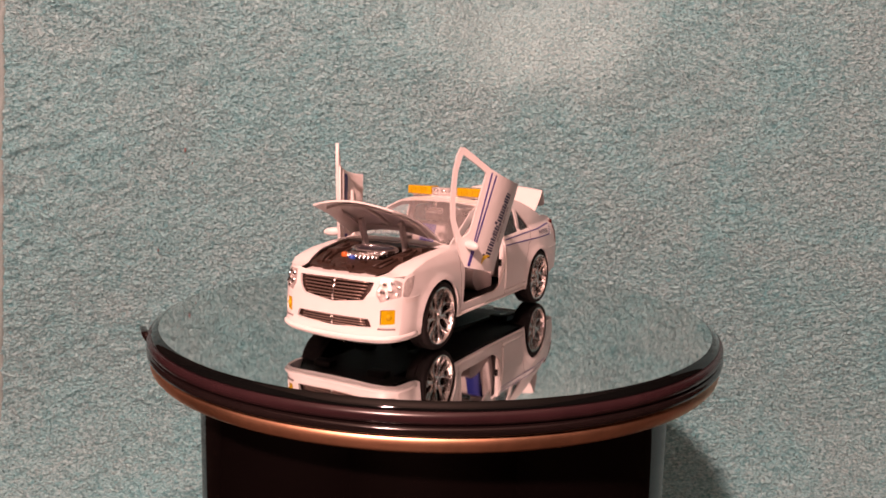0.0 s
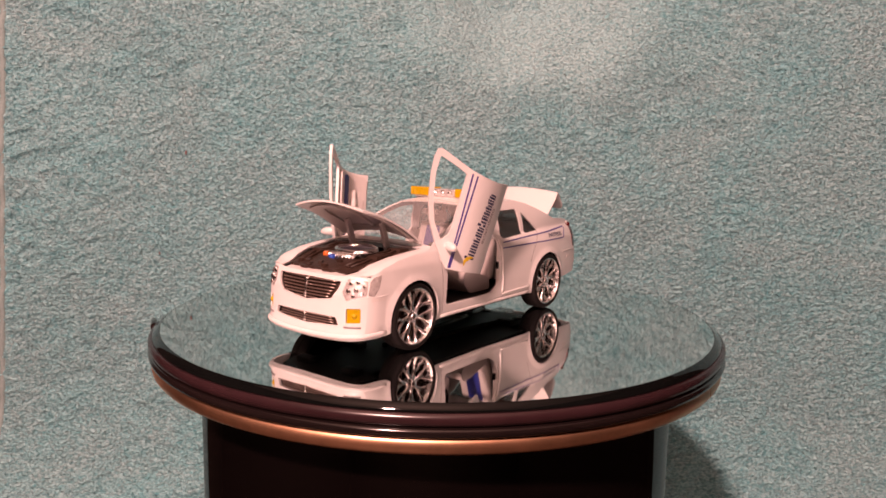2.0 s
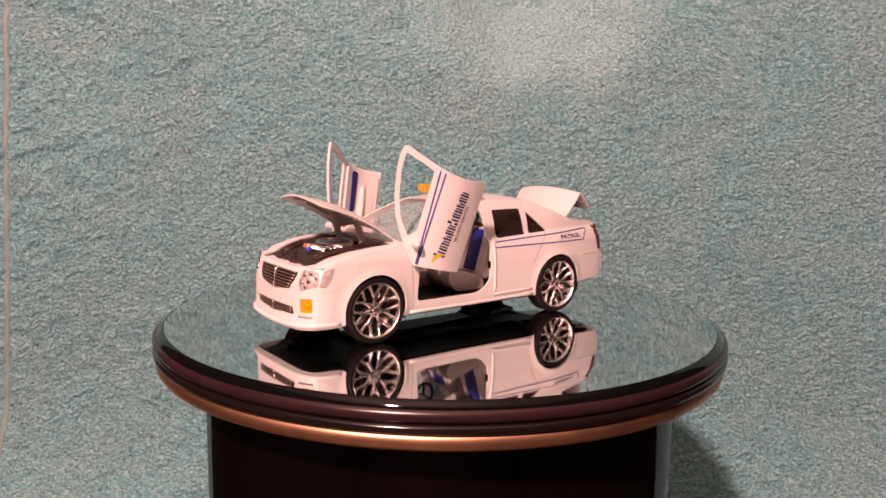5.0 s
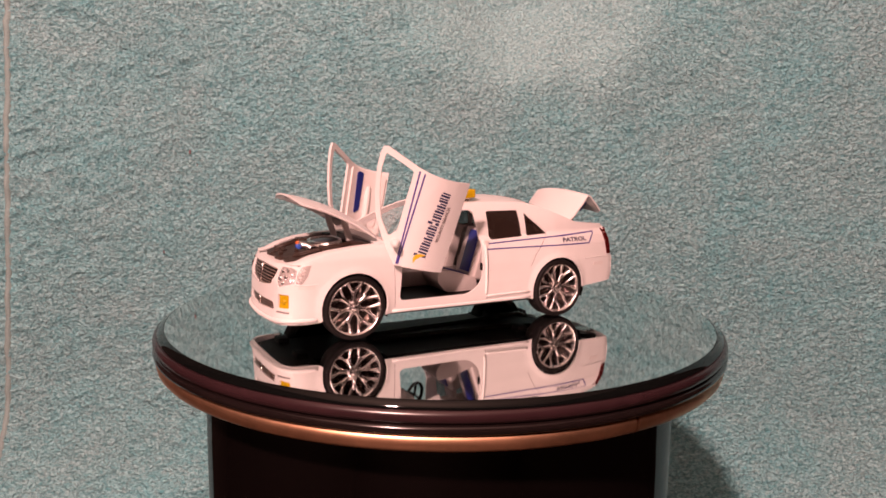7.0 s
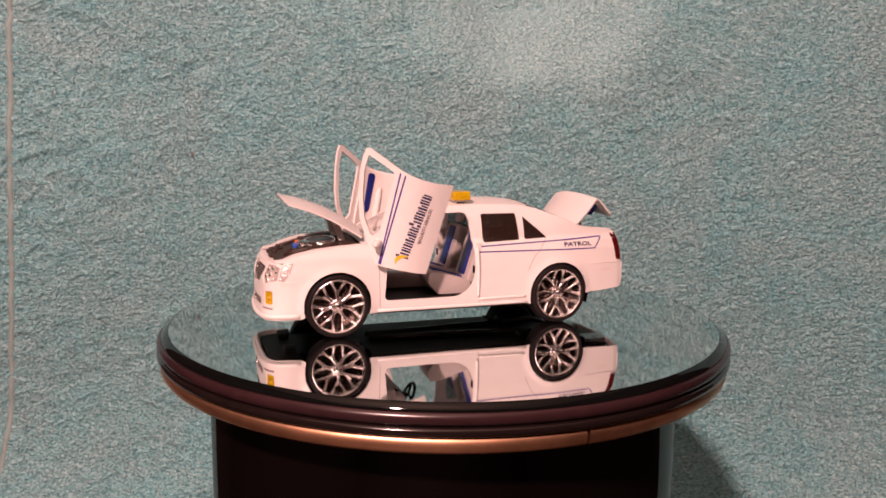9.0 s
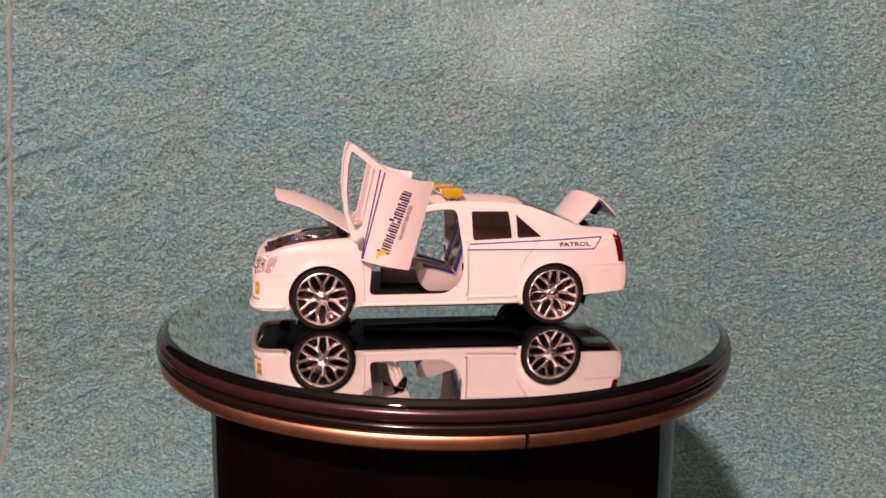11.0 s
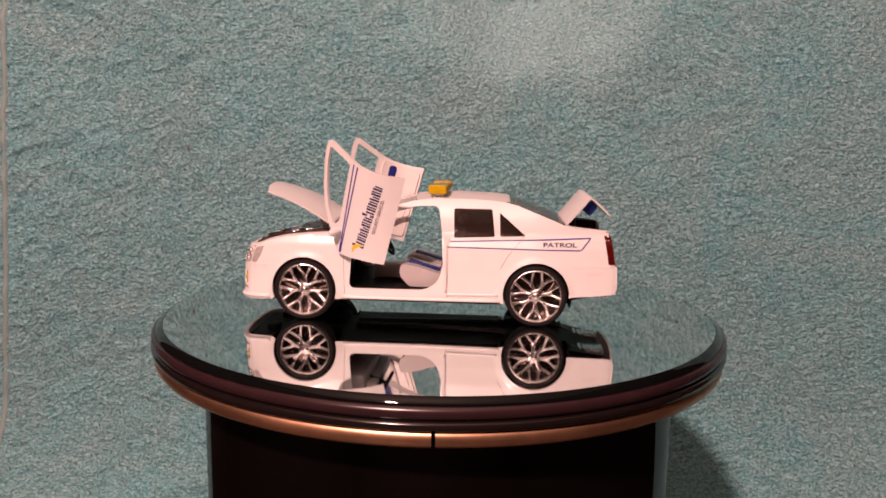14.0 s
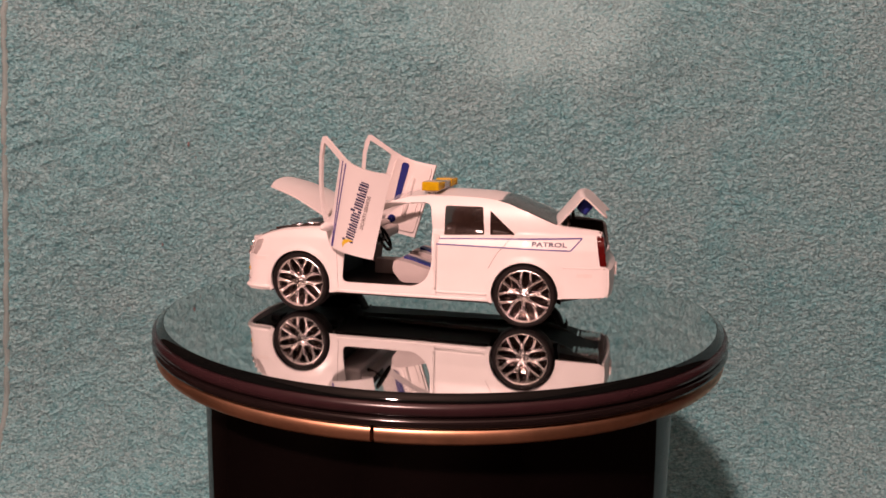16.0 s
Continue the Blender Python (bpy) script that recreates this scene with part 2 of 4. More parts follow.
def panel(loops, fn, cu=(), cv=(), thick=0.001, out=None):
    """A bent sheet: outline and holes in a flat (u, v), cut along cu and cv, bent by fn(u, v), thickened inwards; out: the outer way."""
    bm = bmesh.new()
    for lp in loops:
        vs = [bm.verts.new((u, v, 0)) for u, v in lp]
        for a, b in zip(vs, vs[1:] + vs[:1]):
            bm.edges.new((a, b))
    bmesh.ops.triangle_fill(bm, edges=bm.edges[:], use_beauty=True, use_dissolve=False)
    for axis, cuts in ((0, cu), (1, cv)):
        for c in cuts:
            co, no = [0, 0, 0], [0, 0, 0]
            co[axis], no[axis] = c, 1
            bmesh.ops.bisect_plane(bm, geom=bm.verts[:] + bm.edges[:] + bm.faces[:], plane_co=co, plane_no=no)
    for v in bm.verts:
        v.co = Vector(fn(v.co.x, v.co.y))
    bmesh.ops.recalc_face_normals(bm, faces=bm.faces[:])
    if out is not None and sum((f.normal.dot(Vector(out)) * f.calc_area() for f in bm.faces)) < 0:
        bmesh.ops.reverse_faces(bm, faces=bm.faces[:])
    bm.normal_update()
    if thick:
        edge = [e for e in bm.edges if len(e.link_faces) == 1]
        inner = {v: bm.verts.new(v.co - v.normal * thick) for v in bm.verts[:]}
        for f in bm.faces[:]:
            bm.faces.new([inner[v] for v in reversed(f.verts)])
        for e in edge:
            a, b = e.verts
            bm.faces.new((b, a, inner[a], inner[b]))
        bmesh.ops.recalc_face_normals(bm, faces=bm.faces[:])
    return bm


def spread(a, b, n):
    return [a + (b - a) * i / n for i in range(1, n)]


def rounded(loop, r, seg=4):
    """A loop with its corners rounded by about r."""
    res = []
    n = len(loop)
    for i in range(n):
        p, a, b = Vector(loop[i]), Vector(loop[i - 1]), Vector(loop[(i + 1) % n])
        da, db = (a - p), (b - p)
        ra = p + da.normalized() * min(r, da.length * 0.45)
        rb = p + db.normalized() * min(r, db.length * 0.45)
        for k in range(seg + 1):
            t = k / seg
            q = ra * (1 - t) ** 2 + p * 2 * t * (1 - t) + rb * t * t
            res.append((q.x, q.y))
    return res


def lettering(words, size, fn, mat, name, parent, thick=0.00012):
    """Words in the built-in font, laid on a surface by fn(u, v)."""
    cu = bpy.data.curves.new(name, "FONT")
    cu.body, cu.size, cu.align_x, cu.align_y, cu.resolution_u = words, size, "CENTER", "CENTER", 3
    cu.extrude, cu.offset = thick / 2, size * 0.02
    tmp = new("tmp", cu)
    me = bpy.data.meshes.new_from_object(tmp)
    bpy.data.objects.remove(tmp)
    for v in me.vertices:
        base = Vector(fn(v.co.x, v.co.y, v.co.z))
        v.co = base
    me.materials.clear()
    me.materials.append(mat)
    ob = new(name, me)
    ob.parent = parent
    return ob


# ---- the room that closes the place ----
def slab(name, lo, hi, mat, label, category):
    bm = bmesh.new()
    box(bm, lo, hi)
    return tagged(part(name, bm, mat), label, category, kind="structure")


X0, X1, Y0, Y1, Z0, Z1 = -1.7, 1.7, -2.4, 0.50, -0.34, 1.95
slab("floor", (X0, Y0, Z0 - 0.1), (X1, Y1, Z0), FLOOR, "dark brown wooden surface under the display drum", "floor")
slab("ceiling", (X0, Y0, Z1), (X1, Y1, Z1 + 0.1), CEIL, "plain matt ceiling over the display", "ceiling")
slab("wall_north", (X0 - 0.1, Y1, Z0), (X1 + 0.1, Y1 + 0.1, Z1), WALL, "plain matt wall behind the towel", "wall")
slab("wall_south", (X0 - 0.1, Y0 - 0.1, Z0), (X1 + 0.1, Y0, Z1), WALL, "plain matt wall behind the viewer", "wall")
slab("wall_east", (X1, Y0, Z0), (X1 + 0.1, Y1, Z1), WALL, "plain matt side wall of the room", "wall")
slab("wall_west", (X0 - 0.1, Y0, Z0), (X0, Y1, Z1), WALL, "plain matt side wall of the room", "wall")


# ---- the towel ----
def lattice(u, v, seed):
    """Smooth value noise in -1 to 1."""
    g = np.random.RandomState(seed).uniform(-1, 1, (512, 512))
    iu, iv = np.floor(u).astype(int), np.floor(v).astype(int)
    fu, fv = u - iu, v - iv
    fu, fv = fu * fu * (3 - 2 * fu), fv * fv * (3 - 2 * fv)
    a, b = g[iu % 512, iv % 512], g[(iu + 1) % 512, iv % 512]
    c, d = g[iu % 512, (iv + 1) % 512], g[(iu + 1) % 512, (iv + 1) % 512]
    return (a * (1 - fu) + b * fu) * (1 - fv) + (c * (1 - fu) + d * fu) * fv


TOWEL_Y = 0.310


def towel_depth(x, z):
    """How far the cloth stands out from its plane, towards the viewer."""
    d = 0.004 * lattice(x * 5 + 9, z * 4 + 5, 1) + 0.0022 * lattice(x * 11 + z * 5, z * 9 - x * 4 + 40, 2)
    d += 0.0008 * lattice(x * 34 + 50, z * 34 + 50, 3)
    w = 0.012 * lattice(x * 30 + 70, z * 30 + 70, 4)
    tilt = 0.3 * lattice(x * 9 + 30, z * 9 + 30, 7)
    p, q = x + z * tilt + w * 0.3, z - x * tilt * 0.3 + w * 0.3
    d += 0.0005 * lattice(p * 120 + 100, q * 260 + 100, 5) + 0.0006 * lattice(p * 240 + 200, q * 400 + 200, 6) + 0.0011 * lattice(p * 460 + 60, q * 500 + 90, 8)
    # soft creases in the pile, strongest to one side
    much = np.clip(0.45 - 1.6 * x + 0.5 * lattice(x * 7 + 20, z * 7 + 20, 12), 0.1, 1)
    d += 0.0022 * much * (1 - np.abs(lattice((x + 0.6 * z) * 46 + 30, (z - 0.5 * x) * 80 + 60, 13))) ** 3
    d += 0.0012 * much * lattice(x * 95 + 10, z * 95 + 10, 14)
    # the foot of the cloth comes forward, and its upper middle leans back
    d += 2.4 * np.clip(-0.13 - z, 0, 1) ** 2 + 0.55 * np.clip(x - 0.12, 0, 1) ** 2
    up = np.clip(z - 0.125 - 0.35 * np.abs(x - 0.06) + 0.02 * lattice(x * 20, z * 20, 9), 0, 0.11)
    d -= 0.62 * up * np.clip(up / 0.05, 0, 1) * np.exp(-((x - 0.055) / 0.13) ** 2)
    d += 0.0035 * np.exp(-((x - 0.419 - 0.004 * lattice(z * 14, x * 0 + 3, 11)) / 0.007) ** 2) * np.clip((z + 0.06) * 12, 0, 1)
    s = (x + 0.31) * 0.31 - (z + 0.268)
    d += 0.006 * np.exp(-(s / 0.012) ** 2) * np.clip((-0.18 - x) * 20, 0, 1) * np.clip((x + 0.42) * 12, 0, 1)
    return d


def make_towel():
    nx, nz = 900, 520
    xs, zs = np.linspace(-0.56, 0.62, nx), np.linspace(Z0 + 0.004, 0.36, nz)
    x, z = np.meshgrid(xs, zs)
    y = TOWEL_Y - towel_depth(x, z)
    co = np.stack([x, y, z], -1).reshape(-1, 3)
    back = co.copy()
    back[:, 1] += 0.008
    i = (np.arange(nz - 1)[:, None] * nx + np.arange(nx - 1)[None]).ravel()
    faces = np.stack([i, i + 1, i + nx + 1, i + nx], 1)
    # the edge is turned back all round
    rim = list(range(nx)) + [r * nx + nx - 1 for r in range(1, nz)] + [(nz - 1) * nx + c for c in range(nx - 2, -1, -1)] + [r * nx for r in range(nz - 2, 0, -1)]
    base = len(co)
    co = np.concatenate([co, back[rim]])
    fl = faces.tolist()
    n = len(rim)
    fl += [[rim[k], base + k, base + (k + 1) % n, rim[(k + 1) % n]] for k in range(n)]
    me = bpy.data.meshes.new("towel")
    me.from_pydata(co.tolist(), [], fl)
    me.shade_smooth()
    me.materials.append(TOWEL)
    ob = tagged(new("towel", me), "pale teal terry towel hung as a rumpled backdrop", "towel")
    bm = bmesh.new()
    rows = []
    for k in range(90):
        zz = Z0 + 0.01 + (0.36 - Z0 - 0.02) * k / 89
        wob = 0.004 * math.sin(zz * 9) + 0.0015 * noise.noise((zz * 40, 0, 0))
        xx = -0.4195 - 0.055 * (0.22 - zz) + wob * 0.4
        yy = TOWEL_Y - float(towel_depth(np.array([xx]), np.array([zz]))[0])
        rows.append([bm.verts.new((xx + a, yy - b, zz)) for a, b in ((-0.0036, -0.004), (-0.0024, 0.0008), (0, 0.0017), (0.0024, 0.0008), (0.0036, -0.004))])
    for a, b in zip(rows, rows[1:]):
        for j in range(4):
            bm.faces.new((a[j], a[j + 1], b[j + 1], b[j]))
    for lx, lz, r in ((-0.2495, 0.083, 0.0019), (-0.279, -0.017, 0.0014), (-0.243, 0.07, 0.0009)):
        ly = TOWEL_Y - float(towel_depth(np.array([lx]), np.array([lz]))[0])
        b2 = bmesh.new()
        bmesh.ops.create_icosphere(b2, subdivisions=2, radius=r, matrix=Matrix.Translation((lx, ly - 0.0008, lz)) @ Matrix.Diagonal((0.6, 0.4, 1.3, 1)))
        for v in b2.verts:
            v.co += 0.35 * r * noise.noise_vector(v.co * 900)
        part("lint", b2, LINT, ob, "small dull red fluff caught in the pile")
    part("hem", bm, HEM, ob, "paler woven hem of the towel")


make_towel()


# ---- the display drum and its turning mirrored top ----
def make_drum():
    drum = thing("display_drum", "glossy black lacquered drum under a mirrored turntable", "display stand")
    bm = bmesh.new()
    lathe(bm, [(0.1330, Z0), (0.1354, Z0), (0.1369, Z0 + 0.002), (0.1359, Z0 + 0.006), (0.1359, -0.0240), (0.1352, -0.0232), (0.1330, -0.0232)], 128)
    part("drum_wall", bm, DRUM, drum, "glossy black lacquered curved wall", sharp=50)
    bm = bmesh.new()
    lathe(bm, [(0.0, -0.0214), (0.1342, -0.0214), (0.1348, -0.0220), (0.1348, -0.0231), (0.0, -0.0231)], 96, closed=False)
    bmesh.ops.remove_doubles(bm, verts=bm.verts[:], dist=1e-6)
    part("top_plate", bm, BLACK, drum, "flat black plate that carries the turntable")


def make_turntable():
    t = thing("turntable", "round mirror-topped turntable with black and copper rim", "turntable")
    bm = bmesh.new()
    lathe(bm, [(0.0, 0.0), (0.10, 0.0), (0.1562, 0.0), (0.1562, -0.003), (0.0, -0.003)], 160, closed=False)
    bmesh.ops.remove_doubles(bm, verts=bm.verts[:], dist=1e-6)
    part("mirror", bm, MIRROR, t, "round silvered mirror plate")
    bm = bmesh.new()
    lathe(bm, [(0.1564, 0.0000), (0.1600, -0.0021), (0.1600, -0.0030), (0.1564, -0.0030)], 160)
    part("bevelled_edge", bm, BEVEL, t, "dark bevelled edge of the glass", sharp=60)
    bm = bmesh.new()
    prof = [(0.1550, -0.0031), (0.1600, -0.0031)] + [(0.1597 + 0.0026 * math.sin(a), -0.0058 + 0.0030 * math.cos(a)) for a in np.linspace(0.45, math.pi, 11)] + [(0.1550, -0.0088)]
    lathe(bm, prof, 160)
    part("upper_bead", bm, RIM_BROWN, t, "rounded brown-black plastic bead")
    bm = bmesh.new()
    prof = [(0.1550, -0.0089)] + [(0.1604 + 0.0022 * math.sin(a), -0.0111 + 0.0022 * math.cos(a)) for a in np.linspace(0, math.pi, 9)] + [(0.1550, -0.0133)]
    lathe(bm, prof, 160)
    part("lower_bead", bm, RIM_BLACK, t, "thin glossy black bead")
    # the copper strip is a bent band with one open joint
    joint = radians(-25.5)
    gap, seg = radians(0.3), 180
    bm = bmesh.new()
    prof = [(0.1550, -0.0134), (0.1594, -0.0135), (0.1603, -0.0141), (0.1609, -0.0154), (0.1611, -0.0172), (0.1607, -0.0192), (0.1596, -0.0206), (0.1576, -0.0213), (0.1550, -0.0213)]
    rings = []
    for k in range(seg + 1):
        a = joint + gap + (2 * math.pi - 2 * gap) * k / seg
        rings.append([bm.verts.new((r * math.cos(a), r * math.sin(a), z)) for r, z in prof])
    for a, b in zip(rings, rings[1:]):
        for j in range(len(prof)):
            bm.faces.new((a[j], b[j], b[(j + 1) % len(prof)], a[(j + 1) % len(prof)]))
    bm.faces.new(rings[0])
    bm.faces.new(rings[-1][::-1])
    bmesh.ops.recalc_face_normals(bm, faces=bm.faces[:])
    part("copper_band", bm, COPPER, t, "copper-coloured metal band with one joint", sharp=70)
    bm = bmesh.new()
    tube(bm, [(r * math.cos(radians(a)), r * math.sin(radians(a)), z) for r, a, z in ((0.1610, 199, -0.0062), (0.1632, 196, -0.0056), (0.1650, 193.5, -0.0048), (0.1670, 192, -0.0042))], [0.0022, 0.0022, 0.0016, 0.0005], 8)
    part("loose_trim_end", bm, RIM_BLACK, t, "lifted pointed end of the rim trim")
    bm = bmesh.new()
    lathe(bm, [(0.0, -0.0031), (0.1548, -0.0031), (0.1548, -0.0212), (0.0, -0.0212)], 96, closed=False)
    bmesh.ops.remove_doubles(bm, verts=bm.verts[:], dist=1e-6)
    part("turning_plate", bm, BLACK, t, "flat black plate under the mirror")
    return t


make_drum()
turntable = make_turntable()


# ---- the toy car: x forward, y to its left, z up, in millimetres ----
CAR_AT, CAR_HEADING = (0.0008, -0.0101), -119.18
MM = 0.001
WHEEL_X, WHEEL_R, WHEEL_Y = 63.2, 16.9, 36.6

car = thing("toy_car", "white die-cast toy patrol sedan with open doors, hood and trunk", "toy car")


def width(x):
    """Half the body's width at its fullest, along the car."""
    return float(np.interp(x, [-107, -104, -98, -88, -75, -63, -45, 0, 40, 55, 66, 78, 88, 94, 98, 101],
                           [30.4, 31.8, 33.0, 34.6, 36.0, 36.7, 36.0, 35.6, 36.0, 36.7, 36.9, 36.4, 35.0, 33.4, 31.8, 29]))


def skin_offset(z):
    if z > 49:
        # the glasshouse leans in along a curve
        return -5.4 - 0.05 * (z - 49) - 0.0150 * (z - 49) ** 2
    return float(np.interp(z, [8, 12, 16, 24, 34, 42, 47, 49], [-2.2, -1.2, -0.2, 0.3, 0.2, -0.8, -2.9, -5.4]))


def side(x, z):
    """The body's skin: half width at a place along the car and a height."""
    y = width(x) + skin_offset(z)
    if x > 84:
        # the fender turns in to meet the nose
        y0 = width(84) + skin_offset(z)
        t = min(max((x - 84) / (corner_x(min(z, 41)) - 84), 0), 1.05)
        y = y0 + (corner_y(z) - y0) * t ** 2.2
    for cx in (-WHEEL_X, WHEEL_X):
        r = math.hypot(x - cx, z - WHEEL_R - 0.3)
        y += 0.85 * math.exp(-((r - 18.0) / 1.7) ** 2)
    return y


def corner_y(z):
    """Half the width where fender and nose meet."""
    return 33.2 + 0.6 * skin_offset(min(z, 42))


def corner_x(z):
    return nose(corner_y(z), z)


def roofline(x):
    """Height of the upper edge of the body side."""
    return float(np.interp(x, [-104, -100, -82, -78, -64, -52, -46, -38, -20, -5, 4, 12, 22, 34, 44, 48, 60, 74, 84, 90, 95, 98, 102],
                           [50.6, 51.8, 53.6, 54.6, 60.2, 64.6, 66.0, 66.9, 67.4, 67.0, 66.0, 63.8, 59.9, 54.2, 49.2, 47.8, 47.0, 45.4, 42.9, 40.2, 39.5, 39.3, 39.2]))


def arc(cx, cz, r, a0, a1, n=14):
    return [(cx + r * math.cos(radians(a0 + (a1 - a0) * k / n)), cz + r * math.sin(radians(a0 + (a1 - a0) * k / n))) for k in range(n + 1)]


def mm(p):
    return Vector(p) * MM


def on_side(s, lift=0.0):
    return lambda x, z: mm((x, s * (side(x, z) + lift), z))


CUX, CUZ = spread(-108, 104, 110), spread(8, 70, 46)

DOOR_HOLE = rounded([(38.5, 18.2), (-3.0, 18.2), (-9.8, 22.5), (-12.9, 31), (-12.0, 48), (-9.8, 63.6), (3.0, 63.2), (14, 60.0), (26, 53.6), (36.0, 47.4)], 3.5)
REAR_PANE = rounded([(-18.4, 47.0), (-18.0, 62.4), (-38.8, 62.4), (-40.4, 47.9)], 1.2)
QUARTER_PANE = rounded([(-43.4, 48.0), (-42.8, 60.8), (-57.0, 48.6)], 0.9)


def make_sides():
    top = [(x, roofline(x)) for x in (90, 84, 74, 66, 60, 54, 48, 44, 39, 34, 28, 22, 17, 12, 8, 4, 0, -5, -12, -20, -30, -38, -43, -46, -49, -52, -58, -64, -71, -78, -82, -90, -100)]
    rear = [(-102.2, 49), (-104.6, 34.0), (-106.2, 32.8), (-106.8, 24), (-106.6, 20.0), (-104.0, 17.8), (-92, 17.0), (-84, 16.6)]
    front = [(82.0, 10.6), (88, 10.2)] + [(corner_x(z), z) for z in (10.4, 12, 14, 16, 19, 24, 28, 31, 34, 36, 38, 39.2)]
    # the arches run over the wheels, front to back
    a_rear = arc(-WHEEL_X, WHEEL_R + 0.3, 17.8, 183, -18, 20)
    a_front = arc(WHEEL_X, WHEEL_R + 0.3, 17.8, 198, -18, 20)
    outer = top + rear + a_rear + [(-42.5, 12.4), (0, 12.0), (42.8, 12.0)] + a_front + front
    for s in (1, -1):
        bm = panel([outer, DOOR_HOLE, REAR_PANE, QUARTER_PANE], on_side(s), CUX, CUZ, 1.0 * MM, (0, s, 0))
        part("body_side", bm, WHITE, car, "white painted body side with wheel arches", sharp=38)
        for nm, lp in (("rear_window", REAR_PANE), ("quarter_window", QUARTER_PANE)):
            bm = panel([lp], on_side(s, -0.55), spread(-60, -10, 10), spread(48, 66, 6), 0.4 * MM, (0, s, 0))
            part(nm, bm, TINT, car, "dark tinted side window")
        # shut lines of the rear door, and the crease along the bumper
        for nm, pts in (("door_seam", [(-15.4, 46.5), (-15.6, 30), (-15.2, 14.2)]),
                        ("door_seam", [(-56.5, 49.0), (-52.5, 44), (-47.5, 38), (-43.8, 31)]),
                        ("door_seam", [(41.8, 44), (41.2, 30), (40.8, 15.0)])):
            bm = bmesh.new()
            tube(bm, [on_side(s, 0.03)(x, z) for x, z in dense(pts)], 0.13 * MM, 6)
            part(nm, bm, GREY_INK, car, "fine shut line between body panels")
        bm = bmesh.new()
        tube(bm, [on_side(s, 0.0)(x, z) for x, z in dense([(-15, 16.2), (-43, 16.6)])], 0.7 * MM, 8)
        tube(bm, [on_side(s, 0.0)(x, z) for x, z in dense([(42, 13.0), (0, 12.9), (-44, 13.2)])], 0.9 * MM, 8)
        part("sill_moulding", bm, WHITE, car, "white rocker moulding")
        bm = bmesh.new()
        tube(bm, [on_side(s, 0.1)(x, z) for x, z in dense([(-14.6, 17.5), (-14.4, 34), (-14.2, 47.2)])], 0.75 * MM, 8)
        part("door_edge", bm, WHITE, car, "proud front edge of the rear door")
        for cx, pts in ((1, [(93.2, 30.6), (88, 30.2), (82.6, 30.6)]), (-1, [(-82.8, 33.0), (-92, 33.2), (-104, 33.0)])):
            bm = bmesh.new()
            tube(bm, [on_side(s, -0.1)(x, z) for x, z in dense(pts)], 0.35 * MM, 8)
            part("bumper_crease", bm, WHITE, car)
            # small side marker
            mx = 88 if cx > 0 else -94
            bm = panel([rounded([(mx - 4, 28.2), (mx + 4, 28.2), (mx + 4, 30.2), (mx - 4, 30.2)], 0.6)], on_side(s, 0.12), spread(mx - 5, mx + 5, 4), (), 0.3 * MM, (0, s, 0))
            part("side_marker", bm, WHITE_PLASTIC, car, "small raised side marker")
        # stripes along the flank
        top_line, low_line = ((-14.6, 45.0), (-91.8, 48.2)), ((-14.6, 42.2), (-86.4, 41.9))
        for a, b in (top_line, low_line, (top_line[1], low_line[1])):
            part("stripe", band(a, b, 0.62, s), INK, car, "thin blue-violet flank stripe")
        part("stripe", band(top_line[0], low_line[0], 0.45, s), INK, car, "thin blue-violet flank stripe")
        lettering("PATROL", 5.0, lambda u, v, w, s=s: mm((-75.2 - s * u * 0.98, s * (side(-75.2 - s * u, 44.6 + v * 0.62) + 0.42 + w * 100), 44.6 + v * 0.62)), NAVY, "patrol_lettering", car)


def dense(pts, n=8):
    res = []
    for (a, b), (c, d) in zip(pts, pts[1:]):
        res += [(a + (c - a) * k / n, b + (d - b) * k / n) for k in range(n)]
    return res + [pts[-1]]


def band(a, b, w, s):
    """A thin straight line of print on the body side."""
    d = (Vector(b) - Vector(a)).normalized()
    n = Vector((-d.y, d.x)) * w / 2
    lp = [tuple(Vector(a) + n), tuple(Vector(b) + n), tuple(Vector(b) - n), tuple(Vector(a) - n)]
    xs = sorted((a[0], b[0]))
    return panel([lp], on_side(s, 0.16), spread(xs[0], xs[1], 14), (), 0.08 * MM, (0, s, 0))


# ---- front and rear ends ----
def nose(y, z):
    return float(np.interp(z, [8, 10, 12.5, 16, 24, 31, 34, 38, 41, 43], [100.6, 102.2, 102.8, 102.2, 102.0, 101.6, 100.6, 99.2, 97.4, 95.0])) - 0.0028 * y * y - 3.4e-12 * y ** 8


GRILLE = [(-21.2, 37.2), (0, 37.6), (21.2, 37.2), (20.2, 33.6), (17.0, 28.9), (0, 26.8), (-17.0, 28.9), (-20.2, 33.6)]
LOW_GRILLE = [(-20.0, 20.6), (20.0, 20.6), (21.5, 16.8), (0, 15.6), (-21.5, 16.8)]


def fog_hole(s):
    return [(s * 25.4, 25.2), (s * 31.4, 25.4), (s * 31.4, 18.6), (s * 25.4, 18.2)]


def lamp_loop(s):
    return [(s * 24.2, 38.7), (s * 29.8, 38.8), (s * 32.6, 37.6), (s * 33.05, 31.2), (s * 25.2, 28.6), (s * 22.8, 32.6)]


def on_nose(lift=0.0):
    return lambda y, z: mm((nose(y, z) + lift, y, z))


